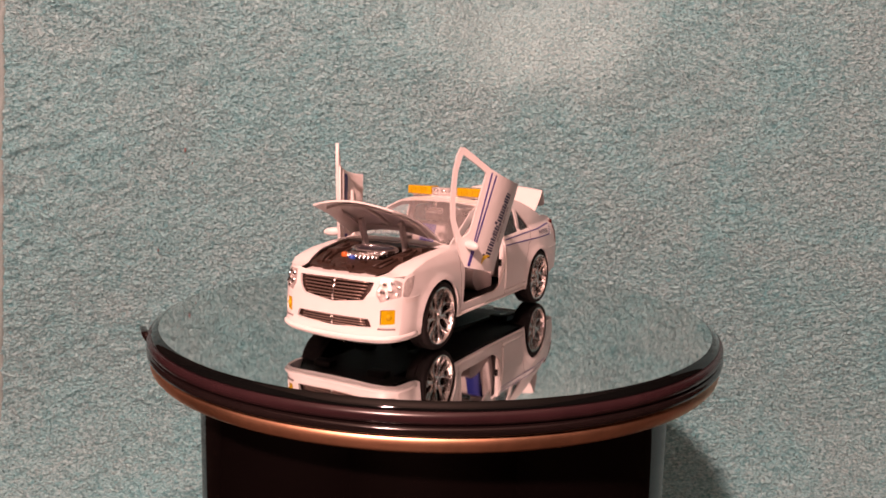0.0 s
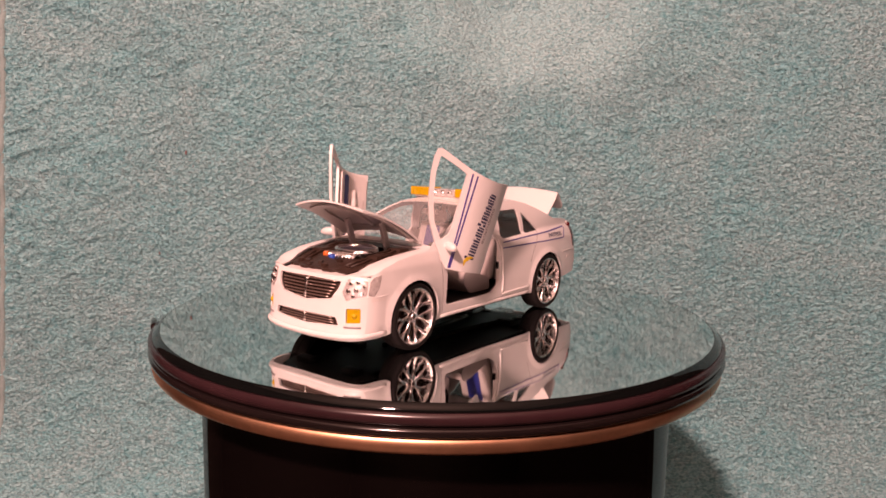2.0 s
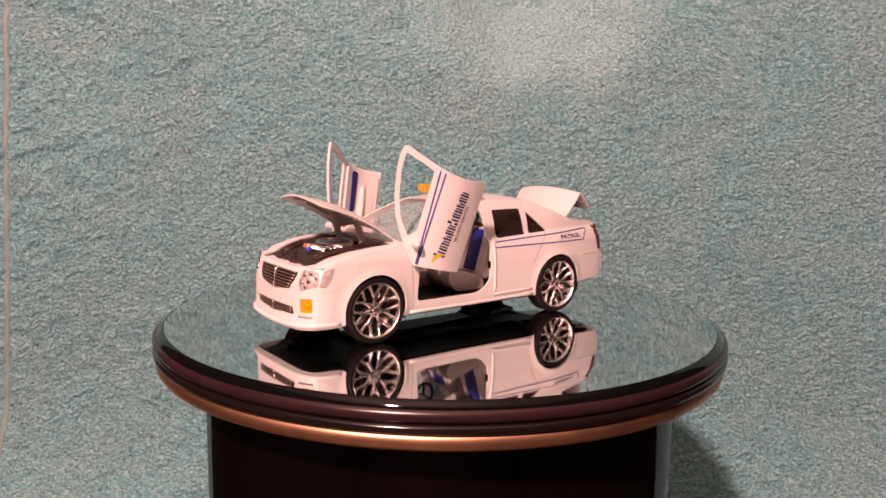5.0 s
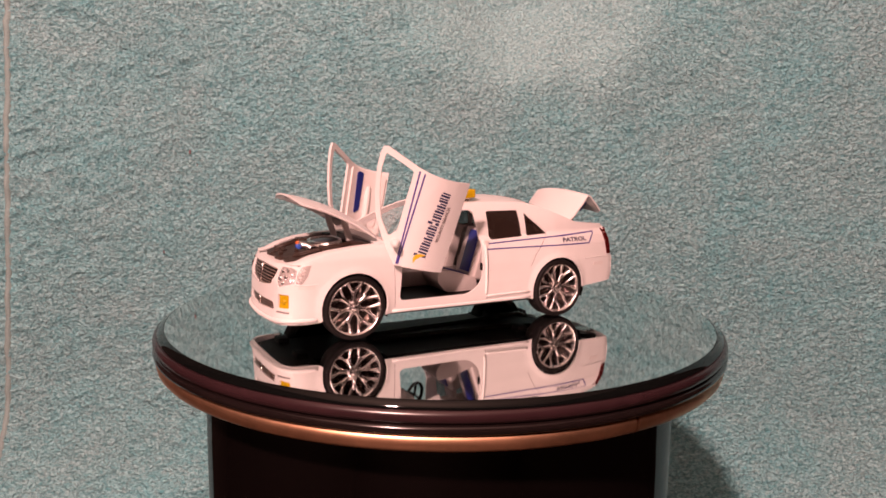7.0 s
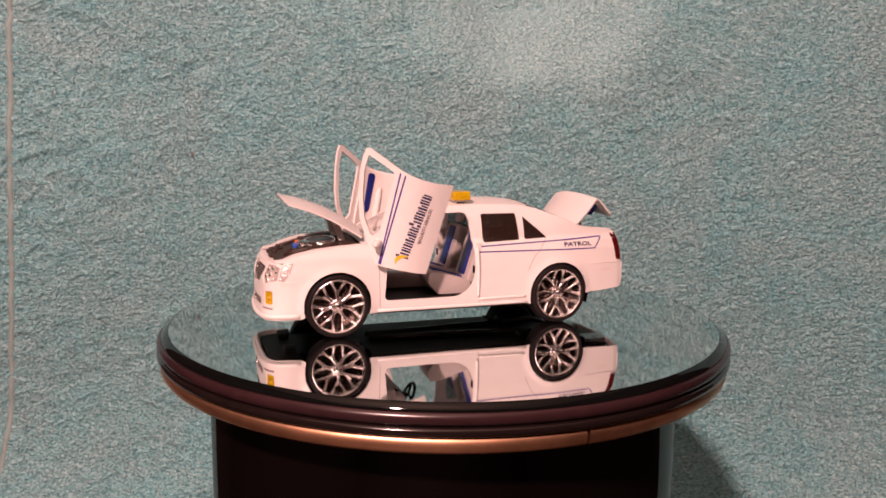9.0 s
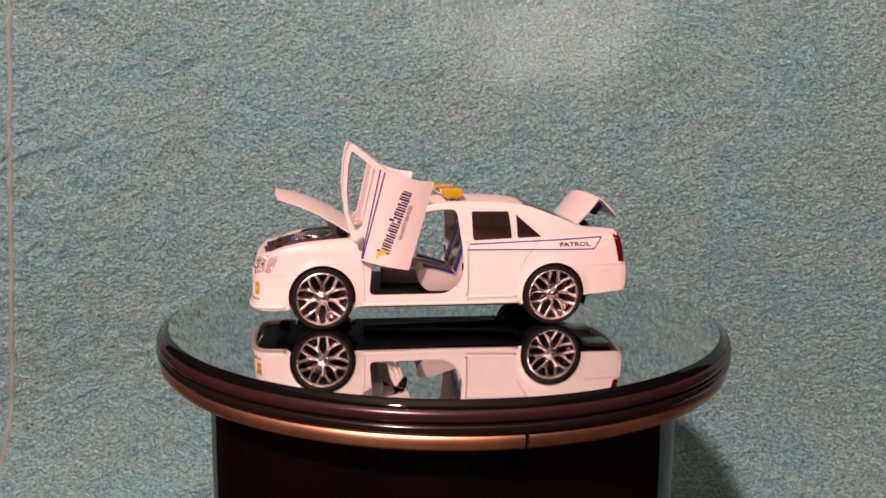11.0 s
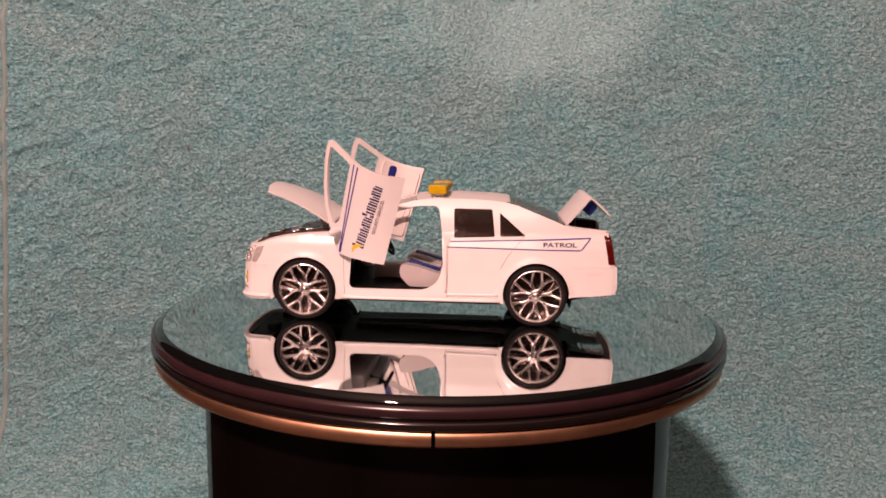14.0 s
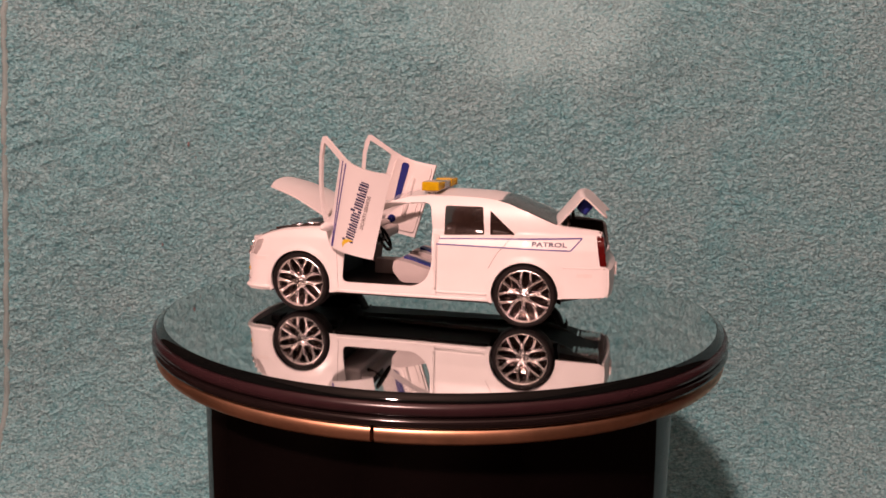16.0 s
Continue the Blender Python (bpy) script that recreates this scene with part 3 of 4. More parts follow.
def make_front():
    half = [(12, 9.0), (24, 9.6)] + [(corner_y(z), z) for z in (10.4, 12, 14, 16, 19, 24, 28, 31, 34, 36, 38, 39.2)] + [(30.4, 39.7), (22.5, 39.9), (18, 39.3), (8, 39.1)]
    outer = [(0, 8.8)] + half + [(0, 39.1)] + [(-y, z) for y, z in half[::-1]]
    holes = [rounded(GRILLE, 0.8, 2), rounded(LOW_GRILLE, 0.8, 2)] + [rounded(fog_hole(s), 0.6, 2) for s in (1, -1)] + [rounded(lamp_loop(s), 0.4, 2) for s in (1, -1)]
    part("front_bumper", panel([outer] + holes, on_nose(), spread(-34, 34, 44), spread(10, 43, 22), 1.1 * MM, (1, 0, 0)), WHITE, car, "white front bumper and nose", sharp=38)
    ledge = [(y, 0) for y in spread(-23, 23, 12)] + [(y, 1) for y in spread(23, -23, 12)]
    part("nose_ledge", panel([ledge], lambda y, k: mm((nose(y, 39.2) - 0.2 - 8 * k, y, 39.2 + 0.5 * math.sin(k * 2))), spread(-23, 23, 12), spread(0, 1, 4), 0.8 * MM, (0, 0, 1)), WHITE, car, "white slam panel behind the grille")
    bm = bmesh.new()
    flankway = [(x, 12.4) for x in (82.8, 86, 89, 91.5)]
    lip = [on_side(-1)(x, z) for x, z in flankway] + [on_nose(0.0)(y, 11.0 + 0.0013 * y * y) for y in np.linspace(-32.4, 32.4, 31)] + [on_side(1)(x, z) for x, z in flankway[::-1]]
    tube(bm, lip, 1.15 * MM, 10)
    part("chin_spoiler", bm, WHITE, car)
    for nm, lp, n in (("grille", GRILLE, 7), ("lower_grille", LOW_GRILLE, 4)):
        back = panel([[(y * 1.04, z) for y, z in lp]], on_nose(-2.2), spread(-22, 22, 12), (), 0.5 * MM, (1, 0, 0))
        g = part(nm, back, DARK, car, "dark grille with fine chrome slats")
        zs = [p[1] for p in lp]
        z0, z1 = min(zs), max(zs)
        for k in range(n):
            z = z0 + (z1 - z0) * (k + 0.75) / (n + 0.35)
            half = 0
            for (a, b), (c, d) in zip(lp, lp[1:] + lp[:1]):
                if (b - z) * (d - z) <= 0 and b != d:
                    half = max(half, abs(a + (c - a) * (z - b) / (d - b)))
            bm = bmesh.new()
            tube(bm, [on_nose(-0.7)(y, z - 0.0022 * (half - abs(y)) * (k < n - 1)) for y in spread(-half, half, 14)], 0.31 * MM, 6)
            part("slat", bm, COPPERY, g)
        bm = bmesh.new()
        tube(bm, [on_nose(-0.3)(0, z) for z in (z0 + 0.3, (z0 + z1) / 2, z1 - 0.2)], 0.6 * MM, 8)
        part("centre_bar", bm, CHROME, g, "chrome centre bar")
    bm = bmesh.new()
    bmesh.ops.create_uvsphere(bm, u_segments=10, v_segments=6, radius=1.3 * MM, matrix=Matrix.Translation(on_nose(0.3)(0, 35.6)) @ Matrix.Diagonal((0.5, 1, 1, 1)))
    part("badge", bm, CHROME, car, "small chrome badge")
    for s in (1, -1):
        f = part("fog_lamp", panel([rounded(fog_hole(s), 0.5, 2)], on_nose(-0.7), spread(-32, 32, 20), spread(18, 26, 3), 0.5 * MM, (1, 0, 0)), AMBER, car, "amber fog lamp")
        bm = bmesh.new()
        bmesh.ops.create_uvsphere(bm, u_segments=12, v_segments=8, radius=1.5 * MM, matrix=Matrix.Translation(on_nose(-1.4)(s * 28.4, 21.7)))
        part("bulb_dome", bm, AMBER, f)
        bm = bmesh.new()
        tube(bm, [on_nose(0.0)(s * y, 16.4) for y in (24.5, 26.5, 29, 31.5)], 0.5 * MM, 6)
        part("bumper_slot", bm, GREY_INK, car)
        # wrap-round headlamp
        h = part("headlamp", panel([rounded(lamp_loop(s), 0.4, 2)], on_nose(-0.25), spread(-34, 34, 32), spread(27, 41, 6), 0.6 * MM, (1, 0, 0)), LENS, car, "clear faceted headlamp with chrome reflector")
        for y, z, r in ((26.0, 36.4, 1.2), (25.6, 33.0, 1.5), (28.0, 30.9, 1.2), (28.8, 33.6, 1.5), (29.0, 37.0, 1.2), (31.2, 32.2, 1.0), (31.4, 35.2, 1.1)):
            bm = bmesh.new()
            bmesh.ops.create_uvsphere(bm, u_segments=14, v_segments=8, radius=r * MM, matrix=Matrix.Translation(on_nose(-0.3)(s * y, z)) @ Matrix.Diagonal((0.7, 1, 1, 1)))
            part("reflector_bowl", bm, CHROME, h)
        flank = rounded([(corner_x(37.4), 37.4), (corner_x(31.2), 31.2), (90.4, 30.8), (87.6, 34.8), (85.6, 40.2), (89.6, 39.4)], 0.4, 2)
        part("lamp_flank", panel([flank], on_side(s, 0.16), spread(85, 94, 8), spread(30, 42, 6), 0.5 * MM, (0, s, 0)), LENS, h, "clear headlamp side lens")


def tail(y, z):
    return float(np.interp(z, [12, 14, 17, 24, 32.4, 33.2, 34, 42, 50, 52.5], [-102.5, -106.2, -108.4, -109.0, -108.8, -107.8, -106.0, -105.2, -103.6, -102.6])) + 0.0026 * y * y


def on_tail(lift=0.0):
    return lambda y, z: mm((tail(y, z) - lift, y, z))


def make_rear():
    outer = [(-30.4, 17.8), (-20, 17.2), (0, 17), (20, 17.2), (30.4, 17.8), (31.2, 24), (31.2, 33), (30.2, 34), (27.6, 50.4), (22.5, 51.4), (22.5, 40.5), (-22.5, 40.5), (-22.5, 51.4), (-27.6, 50.4), (-30.2, 34), (-31.2, 33), (-31.2, 24)]
    part("rear_bumper", panel([outer], on_tail(), spread(-31.5, 31.5, 20), spread(13, 51, 22), 1.1 * MM, (-1, 0, 0)), WHITE, car, "white rear bumper and tail panel", sharp=38)
    for s in (1, -1):
        lp = rounded([(s * 23.4, 50.4), (s * 29.2, 49.8), (s * 30.4, 35.0), (s * 25.2, 34.8)], 0.8, 2)
        t = part("tail_lamp", panel([lp], on_tail(0.35), spread(-30, 30, 24), spread(34, 51, 8), 0.6 * MM, (-1, 0, 0)), RED, car, "dark red tail lamp")
        lp = rounded([(-99.0, 49.6), (-102.8, 49.2), (-105.0, 34.4), (-101.6, 34.4)], 0.6, 2)
        part("tail_flank", panel([lp], on_side(s, 0.35), spread(-105, -98, 6), spread(34, 50, 8), 0.6 * MM, (0, s, 0)), RED, t, "dark red side lens")
    bm = bmesh.new()
    box(bm, mm((-109.9, -7, 26)), mm((-108.8, 7, 31)), 0.3 * MM)
    part("plate_holder", bm, WHITE_PLASTIC, car)
    # trunk tub
    bm = bmesh.new()
    for a, b in (((-101.5, -25.5, 30), (-79, 25.5, 31)), ((-101.6, -25.5, 31), (-100.6, 25.5, 44)), ((-80, -25.5, 31), (-79, 25.5, 52)), ((-101, -26.5, 31), (-79, -25.5, 51.5)), ((-101, 25.5, 31), (-79, 26.5, 51.5))):
        box(bm, mm(a), mm(b))
    part("trunk_tub", bm, DARK, car, "dark moulded trunk well")
    bm = bmesh.new()
    bmesh.ops.create_uvsphere(bm, u_segments=20, v_segments=10, radius=7 * MM, matrix=Matrix.Translation(mm((-90, 6, 36))) @ Matrix.Diagonal((1, 1.5, 0.8, 1)))
    part("trunk_speaker", bm, BLACK, car, "black speaker box in the trunk")
    # deck edges beside the opening
    for s in (1, -1):
        bm = panel([[(-79.5, 25.6), (-100.4, 24.6), (-100.4, 26.6), (-79.5, 30.6)]],
                   lambda x, y, s=s: mm((x, s * min(y, side(x, roofline(x)) + 0.2), roofline(x) + 0.25 - 0.02 * abs(y - 26))), spread(-101, -79, 8), (), 0.8 * MM, (0, 0, 1))
        part("deck_edge", bm, WHITE, car)


def lid_skin(s, y):
    """The trunk lid's section: deck, rounded corner and rear face; s along it, in millimetres."""
    deck, turn, r = 17.6, radians(94), 2.6
    if s < deck:
        p, q = s, 0.0
    elif s < deck + r * turn:
        a = (s - deck) / r
        p, q = deck + r * math.sin(a), -r * (1 - math.cos(a))
    else:
        e = s - deck - r * turn
        p, q = deck + r * math.sin(turn) + e * math.cos(turn), -r * (1 - math.cos(turn)) - e * math.sin(turn)
    q += 3.8 * (1 - (y / 26) ** 2)
    return p, q


def make_trunk_lid():
    lift, hx, hz = radians(51), -78.8, 54.6

    def place(off=0.0):
        def fn(s, y):
            p, q = lid_skin(s, y)
            q -= off
            return mm((hx - p * math.cos(lift) + q * math.sin(lift) * 1.0, y, hz + p * math.sin(lift) + q * math.cos(lift)))
        return fn
    full = 17.6 + 2.6 * radians(94) + 16.2
    lp = rounded([(-1.5, -25.5), (-1.5, 25.5), (15, 26.5), (full, 23.0), (full, -23.0), (15, -26.5)], 5.0, 6)
    lid = part("trunk_lid", panel([lp], place(), spread(0, full, 24), spread(-25, 25, 14), 0.9 * MM, (0.5, 0, 1)), WHITE, car, "raised white trunk lid", sharp=50)
    inner = rounded([(2.5, -19), (2.5, 19), (17.0, 17), (17.0, -17)], 2)
    part("lid_lining", panel([inner], place(1.6), spread(2, 18, 8), spread(-19, 19, 8), 0.8 * MM, (0.5, 0, 1)), BLUE, lid, "blue lining under the lid")
    bm = bmesh.new()
    vs = box(bm, (11.5, -18.5, -8.0), (18.6, 18.5, -1.4), 1.6, 3)
    for v in vs:
        p, y, q = v.co
        v.co = mm((hx - p * math.cos(lift) + q * math.sin(lift), y, hz + p * math.sin(lift) + q * math.cos(lift)))
    part("lid_padding", bm, BLUE, lid, "blue moulded padding inside the lid corner")
    for s in (1, -1):
        bm = bmesh.new()
        tube(bm, [mm((-81, s * 20, 44)), mm((-84, s * 20, 52)), place(1.2)(7, s * 20)], 0.9 * MM, 8)
        part("lid_hinge", bm, DARK, car, "dark trunk hinge arm")


# ---- roof, glass and hood ----
def roof_z(x, y):
    edge = roofline(x)
    e = max(side(x, edge), 1)
    return edge + 2.0 * (1 - (y / e) ** 2)


def make_roof():
    xs = spread(5.0, -50.0, 22)
    lp = [(5.0, 0)] + [(5.0 - 0.0045 * y * y, y) for y in (6, 12, 18, 22)] + [(x, side(x, roofline(x)) - 0.1) for x in (2, -8, -18, -30, -40, -46)] + [(-49.0 - 0.0 * y, y) for y in (20, 12, 6)]
    lp = lp + [(-48.5, 0)] + [(x, -y) for x, y in lp[::-1] if y > 0]
    part("roof", panel([lp], lambda x, y: mm((x, y, roof_z(x, y))), xs, spread(-26, 26, 18), 1.0 * MM, (0, 0, 1)), WHITE, car, "white painted roof", sharp=38)

    def pane(x0, x1):
        def fn(x, y):
            e = max(side(x, roofline(x)), 1)
            return mm((x, y * e, roofline(x) + (2.4 if x0 < 0 else 2.8) * (1 - y * y) - 0.15))
        return fn
    lp = rounded([(45.5, -0.95), (45.5, 0.95), (3.4, 0.97), (3.4, -0.97)], 0.02, 1)
    part("windshield", panel([lp], pane(45, 3), spread(3, 46, 14), spread(-0.98, 0.98, 12), 0.5 * MM, (0.5, 0, 1)), WINDSCREEN, car, "clear windshield")
    lp = [(-48.0, -0.96), (-48.0, 0.96), (-78.6, 0.93), (-78.6, -0.93)]
    part("rear_windshield", panel([lp], pane(-48, -78), spread(-80, -47, 12), spread(-0.98, 0.98, 12), 0.5 * MM, (-0.5, 0, 1)), REARGLASS, car, "smoked rear windshield")
    bm = panel([[(-78.2, -29), (-78.2, 29), (-80.4, 29), (-80.4, -29)]], lambda x, y: mm((x, y * min(1, (side(x, 54) + 0.3) / 29), roofline(x) + 1.6 * (1 - (y / 29) ** 2))), (), spread(-29, 29, 14), 0.8 * MM, (0, 0, 1))
    part("rear_cowl", bm, WHITE, car)
    # cowl under the windshield and tops of the fenders
    bm = panel([[(44.5, -31), (44.5, 31), (49.0, 31), (49.0, -31)]], lambda x, y: mm((x, y * (side(x, roofline(x)) / 31), roofline(x) + 1.4 * (1 - (y / 31) ** 2))), (), spread(-31, 31, 14), 0.8 * MM, (0, 0, 1))
    part("cowl", bm, WHITE, car, "white cowl below the windshield")
    for s in (1, -1):
        lp = [(48.6, 0), (60, 0), (74, 0), (84, 0), (93.0, 0), (93.0, 1), (84, 1), (74, 1), (60, 1), (48.6, 1)]

        def fender(x, k, s=s):
            inner = float(np.interp(x, [48, 60, 74, 84, 92, 96], [28.6, 28.0, 26.6, 24.2, 22.4, 22.0]))
            edge = side(x, roofline(x))
            y = inner + (edge - inner) * k
            x = 48.6 + (nose(22.4 + 8.4 * k, 39.6) - 0.2 - 48.6) * (x - 48.6) / 44.4
            if x > 90 and k > 0.99:
                y = 32.9 - 0.9 * (x - 90)
            return mm((x, s * y, roofline(x) + 0.9 * (1 - k) ** 0.7 * k * 2 + 0.6 * (1 - k)))
        part("fender_top", panel([lp], fender, spread(48, 96, 16), spread(0, 1, 4), 0.9 * MM, (0, 0, 1)), WHITE, car, "white front fender top", sharp=40)


def make_hood():
    hx, hz, ang = 48.6, 51.4, radians(23.4)

    def place(off=0.0):
        def fn(p, y):
            q = 4.2 * (1 - (y / 28) ** 2) + 2.4 * math.sin(math.pi * min(p / 44, 1.0)) - 0.0022 * max(p - 34, 0) ** 2.2 - off
            return mm((hx + p * math.cos(ang) - q * math.sin(ang), y, hz + p * math.sin(ang) + q * math.cos(ang)))
        return fn
    lp = [(0, -27.5), (0, 27.5), (14, 27.4), (28, 26.0), (37, 25.0), (41.5, 23.4), (44, 15.5), (45, 7), (45.4, 0), (45, -7), (44, -15.5), (41.5, -23.4), (37, -25.0), (28, -26), (14, -27.4)]
    hood = part("hood", panel([lp], place(), spread(0, 46, 16), spread(-28, 28, 16), 0.9 * MM, (-0.4, 0, 1)), WHITE, car, "raised white engine hood", sharp=40)
    # raised frame under the hood
    ring = [[(3, -23), (3, 23), (26, 22.5), (36, 19), (41, 8), (41.5, 0), (41, -8), (36, -19), (26, -22.5)], [(8, -17), (8, 17), (25, 16.5), (32, 13), (35, 5), (35, -5), (32, -13), (25, -16.5)]]
    part("hood_frame", panel(ring, place(1.3), spread(0, 46, 12), spread(-24, 24, 12), 1.0 * MM, (-0.4, 0, 1)), WHITE_PLASTIC, hood, "white stiffening frame under the hood")
    bm = bmesh.new()
    tube(bm, [place(1.4)(p, 0) for p in (8, 18, 28, 36)], 1.2 * MM, 8)
    part("hood_rib", bm, WHITE_PLASTIC, hood)
    for y in (-12.5, 11.5):
        bm = bmesh.new()
        a, b = mm((55.5, y, 45.0)), place(1.5)(15, y)
        d = b - a
        box(bm, (-1.1 * MM, -1.6 * MM, 0), (1.1 * MM, 1.6 * MM, d.length), 0.4 * MM, 2, Matrix.Translation(a) @ d.to_track_quat("Z", "Y").to_matrix().to_4x4())
        part("hood_prop", bm, WHITE_PLASTIC, hood, "white hood hinge leg")


def make_engine():
    def cover(x, y):
        z = float(np.interp(x, [50, 62, 76, 86, 92, 99], [47.2, 46.0, 43.8, 41.4, 40.2, 39.6])) + 1.0 * (1 - (y / 27) ** 2)
        return mm((x, y, z + 0.35 * noise.noise((x * 0.35, y * 0.35, 0))))
    rng = random.Random(4)
    front = [(94.6 - 0.0040 * y * y + rng.uniform(-1.3, 0.9), y) for y in spread(-22.5, 22.5, 26)]
    lp = [(49.8, -27.6), (62, -27.0), (76, -25.6), (86, -24.0)] + front + [(86, 24.0), (76, 25.6), (62, 27.0), (49.8, 27.6)]
    hole = rounded([(57, -15), (57, 15), (78, 13), (82, 0), (78, -13)], 2.5)
    tub = part("engine_bay", panel([lp, hole], cover, spread(49, 99, 20), spread(-28, 28, 22), 1.2 * MM, (0, 0, 1)), DARK, car, "dark brown moulded engine bay cover", sharp=45)
    bm = bmesh.new()
    box(bm, mm((52, -26, 32)), mm((90, 26, 33.5)))
    box(bm, mm((49.2, -27, 30)), mm((50.0, 27, 47)))
    part("bay_floor", bm, BLACK, tub)
    bm = bmesh.new()
    box(bm, mm((62, -9, 36)), mm((77, 9, 45.6)), 1.6 * MM, 3)
    part("engine_block", bm, CHROME, tub, "bright chrome engine block")
    oval = Matrix.Translation(mm((66.5, 0, 46.0))) @ Matrix.Rotation(radians(4), 4, "Y") @ Matrix.Diagonal((0.68, 1.0, 1.0, 1.0))
    bm = bmesh.new()
    lathe(bm, [(r * MM, z * MM) for r, z in ((10.4, -2.4), (12.6, -1.6), (13.2, 0.2), (12.7, 1.5), (11.6, 2.0), (10.6, 1.5), (10.2, 0.4))], 44, m=oval)
    part("air_cleaner_ring", bm, CHROME, tub, "oval chrome air cleaner ring")
    bm = bmesh.new()
    lathe(bm, [(0.0001, 0.0016), (0.0060, 0.0015), (0.0104, 0.0009), (0.0104, -0.001), (0.0001, -0.001)], 40, closed=False, m=oval)
    part("air_cleaner_lid", bm, ENGINE_GREY, tub, "dark blue-grey air cleaner lid")
    for k in range(8):
        bm = bmesh.new()
        y = -8.4 + 2.4 * k
        tube(bm, [mm((74.2, y, 45.4)), mm((77.0, y, 45.0)), mm((78.6, y, 42.2))], [0.9 * MM, 1.15 * MM, 0.8 * MM], 8)
        part("intake_pipe", bm, CHROME, tub, "chrome intake pipe")
    for mat, at, nm in ((RED_CAP, (77.5, -10.5, 44.6), "filler_cap"), (BLUE_CAP, (79.6, -4.5, 43.8), "filler_cap"), (RED_CAP, (82, 15, 41.2), "bolt_cap"), (CHROME, (70, -11.5, 43.5), "filler_cap"), (RED_CAP, (84, 6, 40.8), "bolt_cap")):
        bm = bmesh.new()
        r = 1.7 if nm == "filler_cap" else 0.8
        lathe(bm, [(0.0001, 1.2 * MM), (r * 0.8 * MM, 1.2 * MM), (r * MM, 0.6 * MM), (r * MM, -2 * MM), (0.0001, -2 * MM)], 12, closed=False, m=Matrix.Translation(mm(at)))
        part(nm, bm, mat, tub)
    for k in range(9):
        y, x = rng.uniform(-21, 21), rng.uniform(80, 93)
        bm = bmesh.new()
        c = cover(x, y)
        box(bm, (-1.6 * MM, -1.0 * MM, -0.6 * MM), (1.6 * MM, 1.0 * MM, rng.uniform(0.6, 1.6) * MM), 0.4 * MM, 2, Matrix.Translation(c) @ Matrix.Rotation(rng.uniform(0, 3), 4, "Z"))
        part("bracket", bm, DARK, tub)
    for s in (1, -1):
        for r0 in (17, 20.5):
            bm = bmesh.new()
            tube(bm, [cover(58 + 6 * k, s * (r0 - 0.12 * k * k + rng.uniform(-0.7, 0.7))) + mm((0, 0, 0.5)) for k in range(6)], 0.7 * MM, 8)
            part("hose", bm, DARK, tub, "dark moulded hose")
        bm = bmesh.new()
        box(bm, mm((53, s * 19 - 4.5, 45)), mm((60, s * 19 + 4.5, 48.4)), 1.0 * MM)
        part("strut_tower", bm, DARK, tub)
        bm = bmesh.new()
        box(bm, mm((64, s * 19.5 - 3.2, 42)), mm((76, s * 19.5 + 3.2, 46.4)), 0.8 * MM)
        part("battery_box", bm, DARK, tub)


# ---- the upward-swung doors ----
HINGE = Vector((43.1, 38.0, 38.6))
DOOR_N = Vector((0.4194, 0.9059, -0.0611)).normalized()
DOOR_U = (Vector((-0.2143, 0.1642, 0.9629)) - DOOR_N * Vector((-0.2143, 0.1642, 0.9629)).dot(DOOR_N)).normalized()
DOOR_V = DOOR_N.cross(DOOR_U)
SKIN = [(0, 0), (4.5, 3.9), (9, 7.2), (13.6, 10.4), (21.6, 15.1), (31.6, 18.4), (44.5, 20.8), (52, 21.2), (56.4, 20.4), (57.0, 18.4), (54.2, 10), (51.0, 0.6), (49.6, -6), (48.9, -13), (48.8, -20), (49.4, -27.0), (26, -26.4), (0.8, -25.6), (0.6, -13)]
DOOR_WINDOW = rounded([(53.6, 18.4), (50.6, 8.5), (48.4, 2.6), (17.5, 2.8), (13.5, 6.4), (21.5, 12.4), (31.8, 16.0), (45, 18.6)], 1.0, 2)


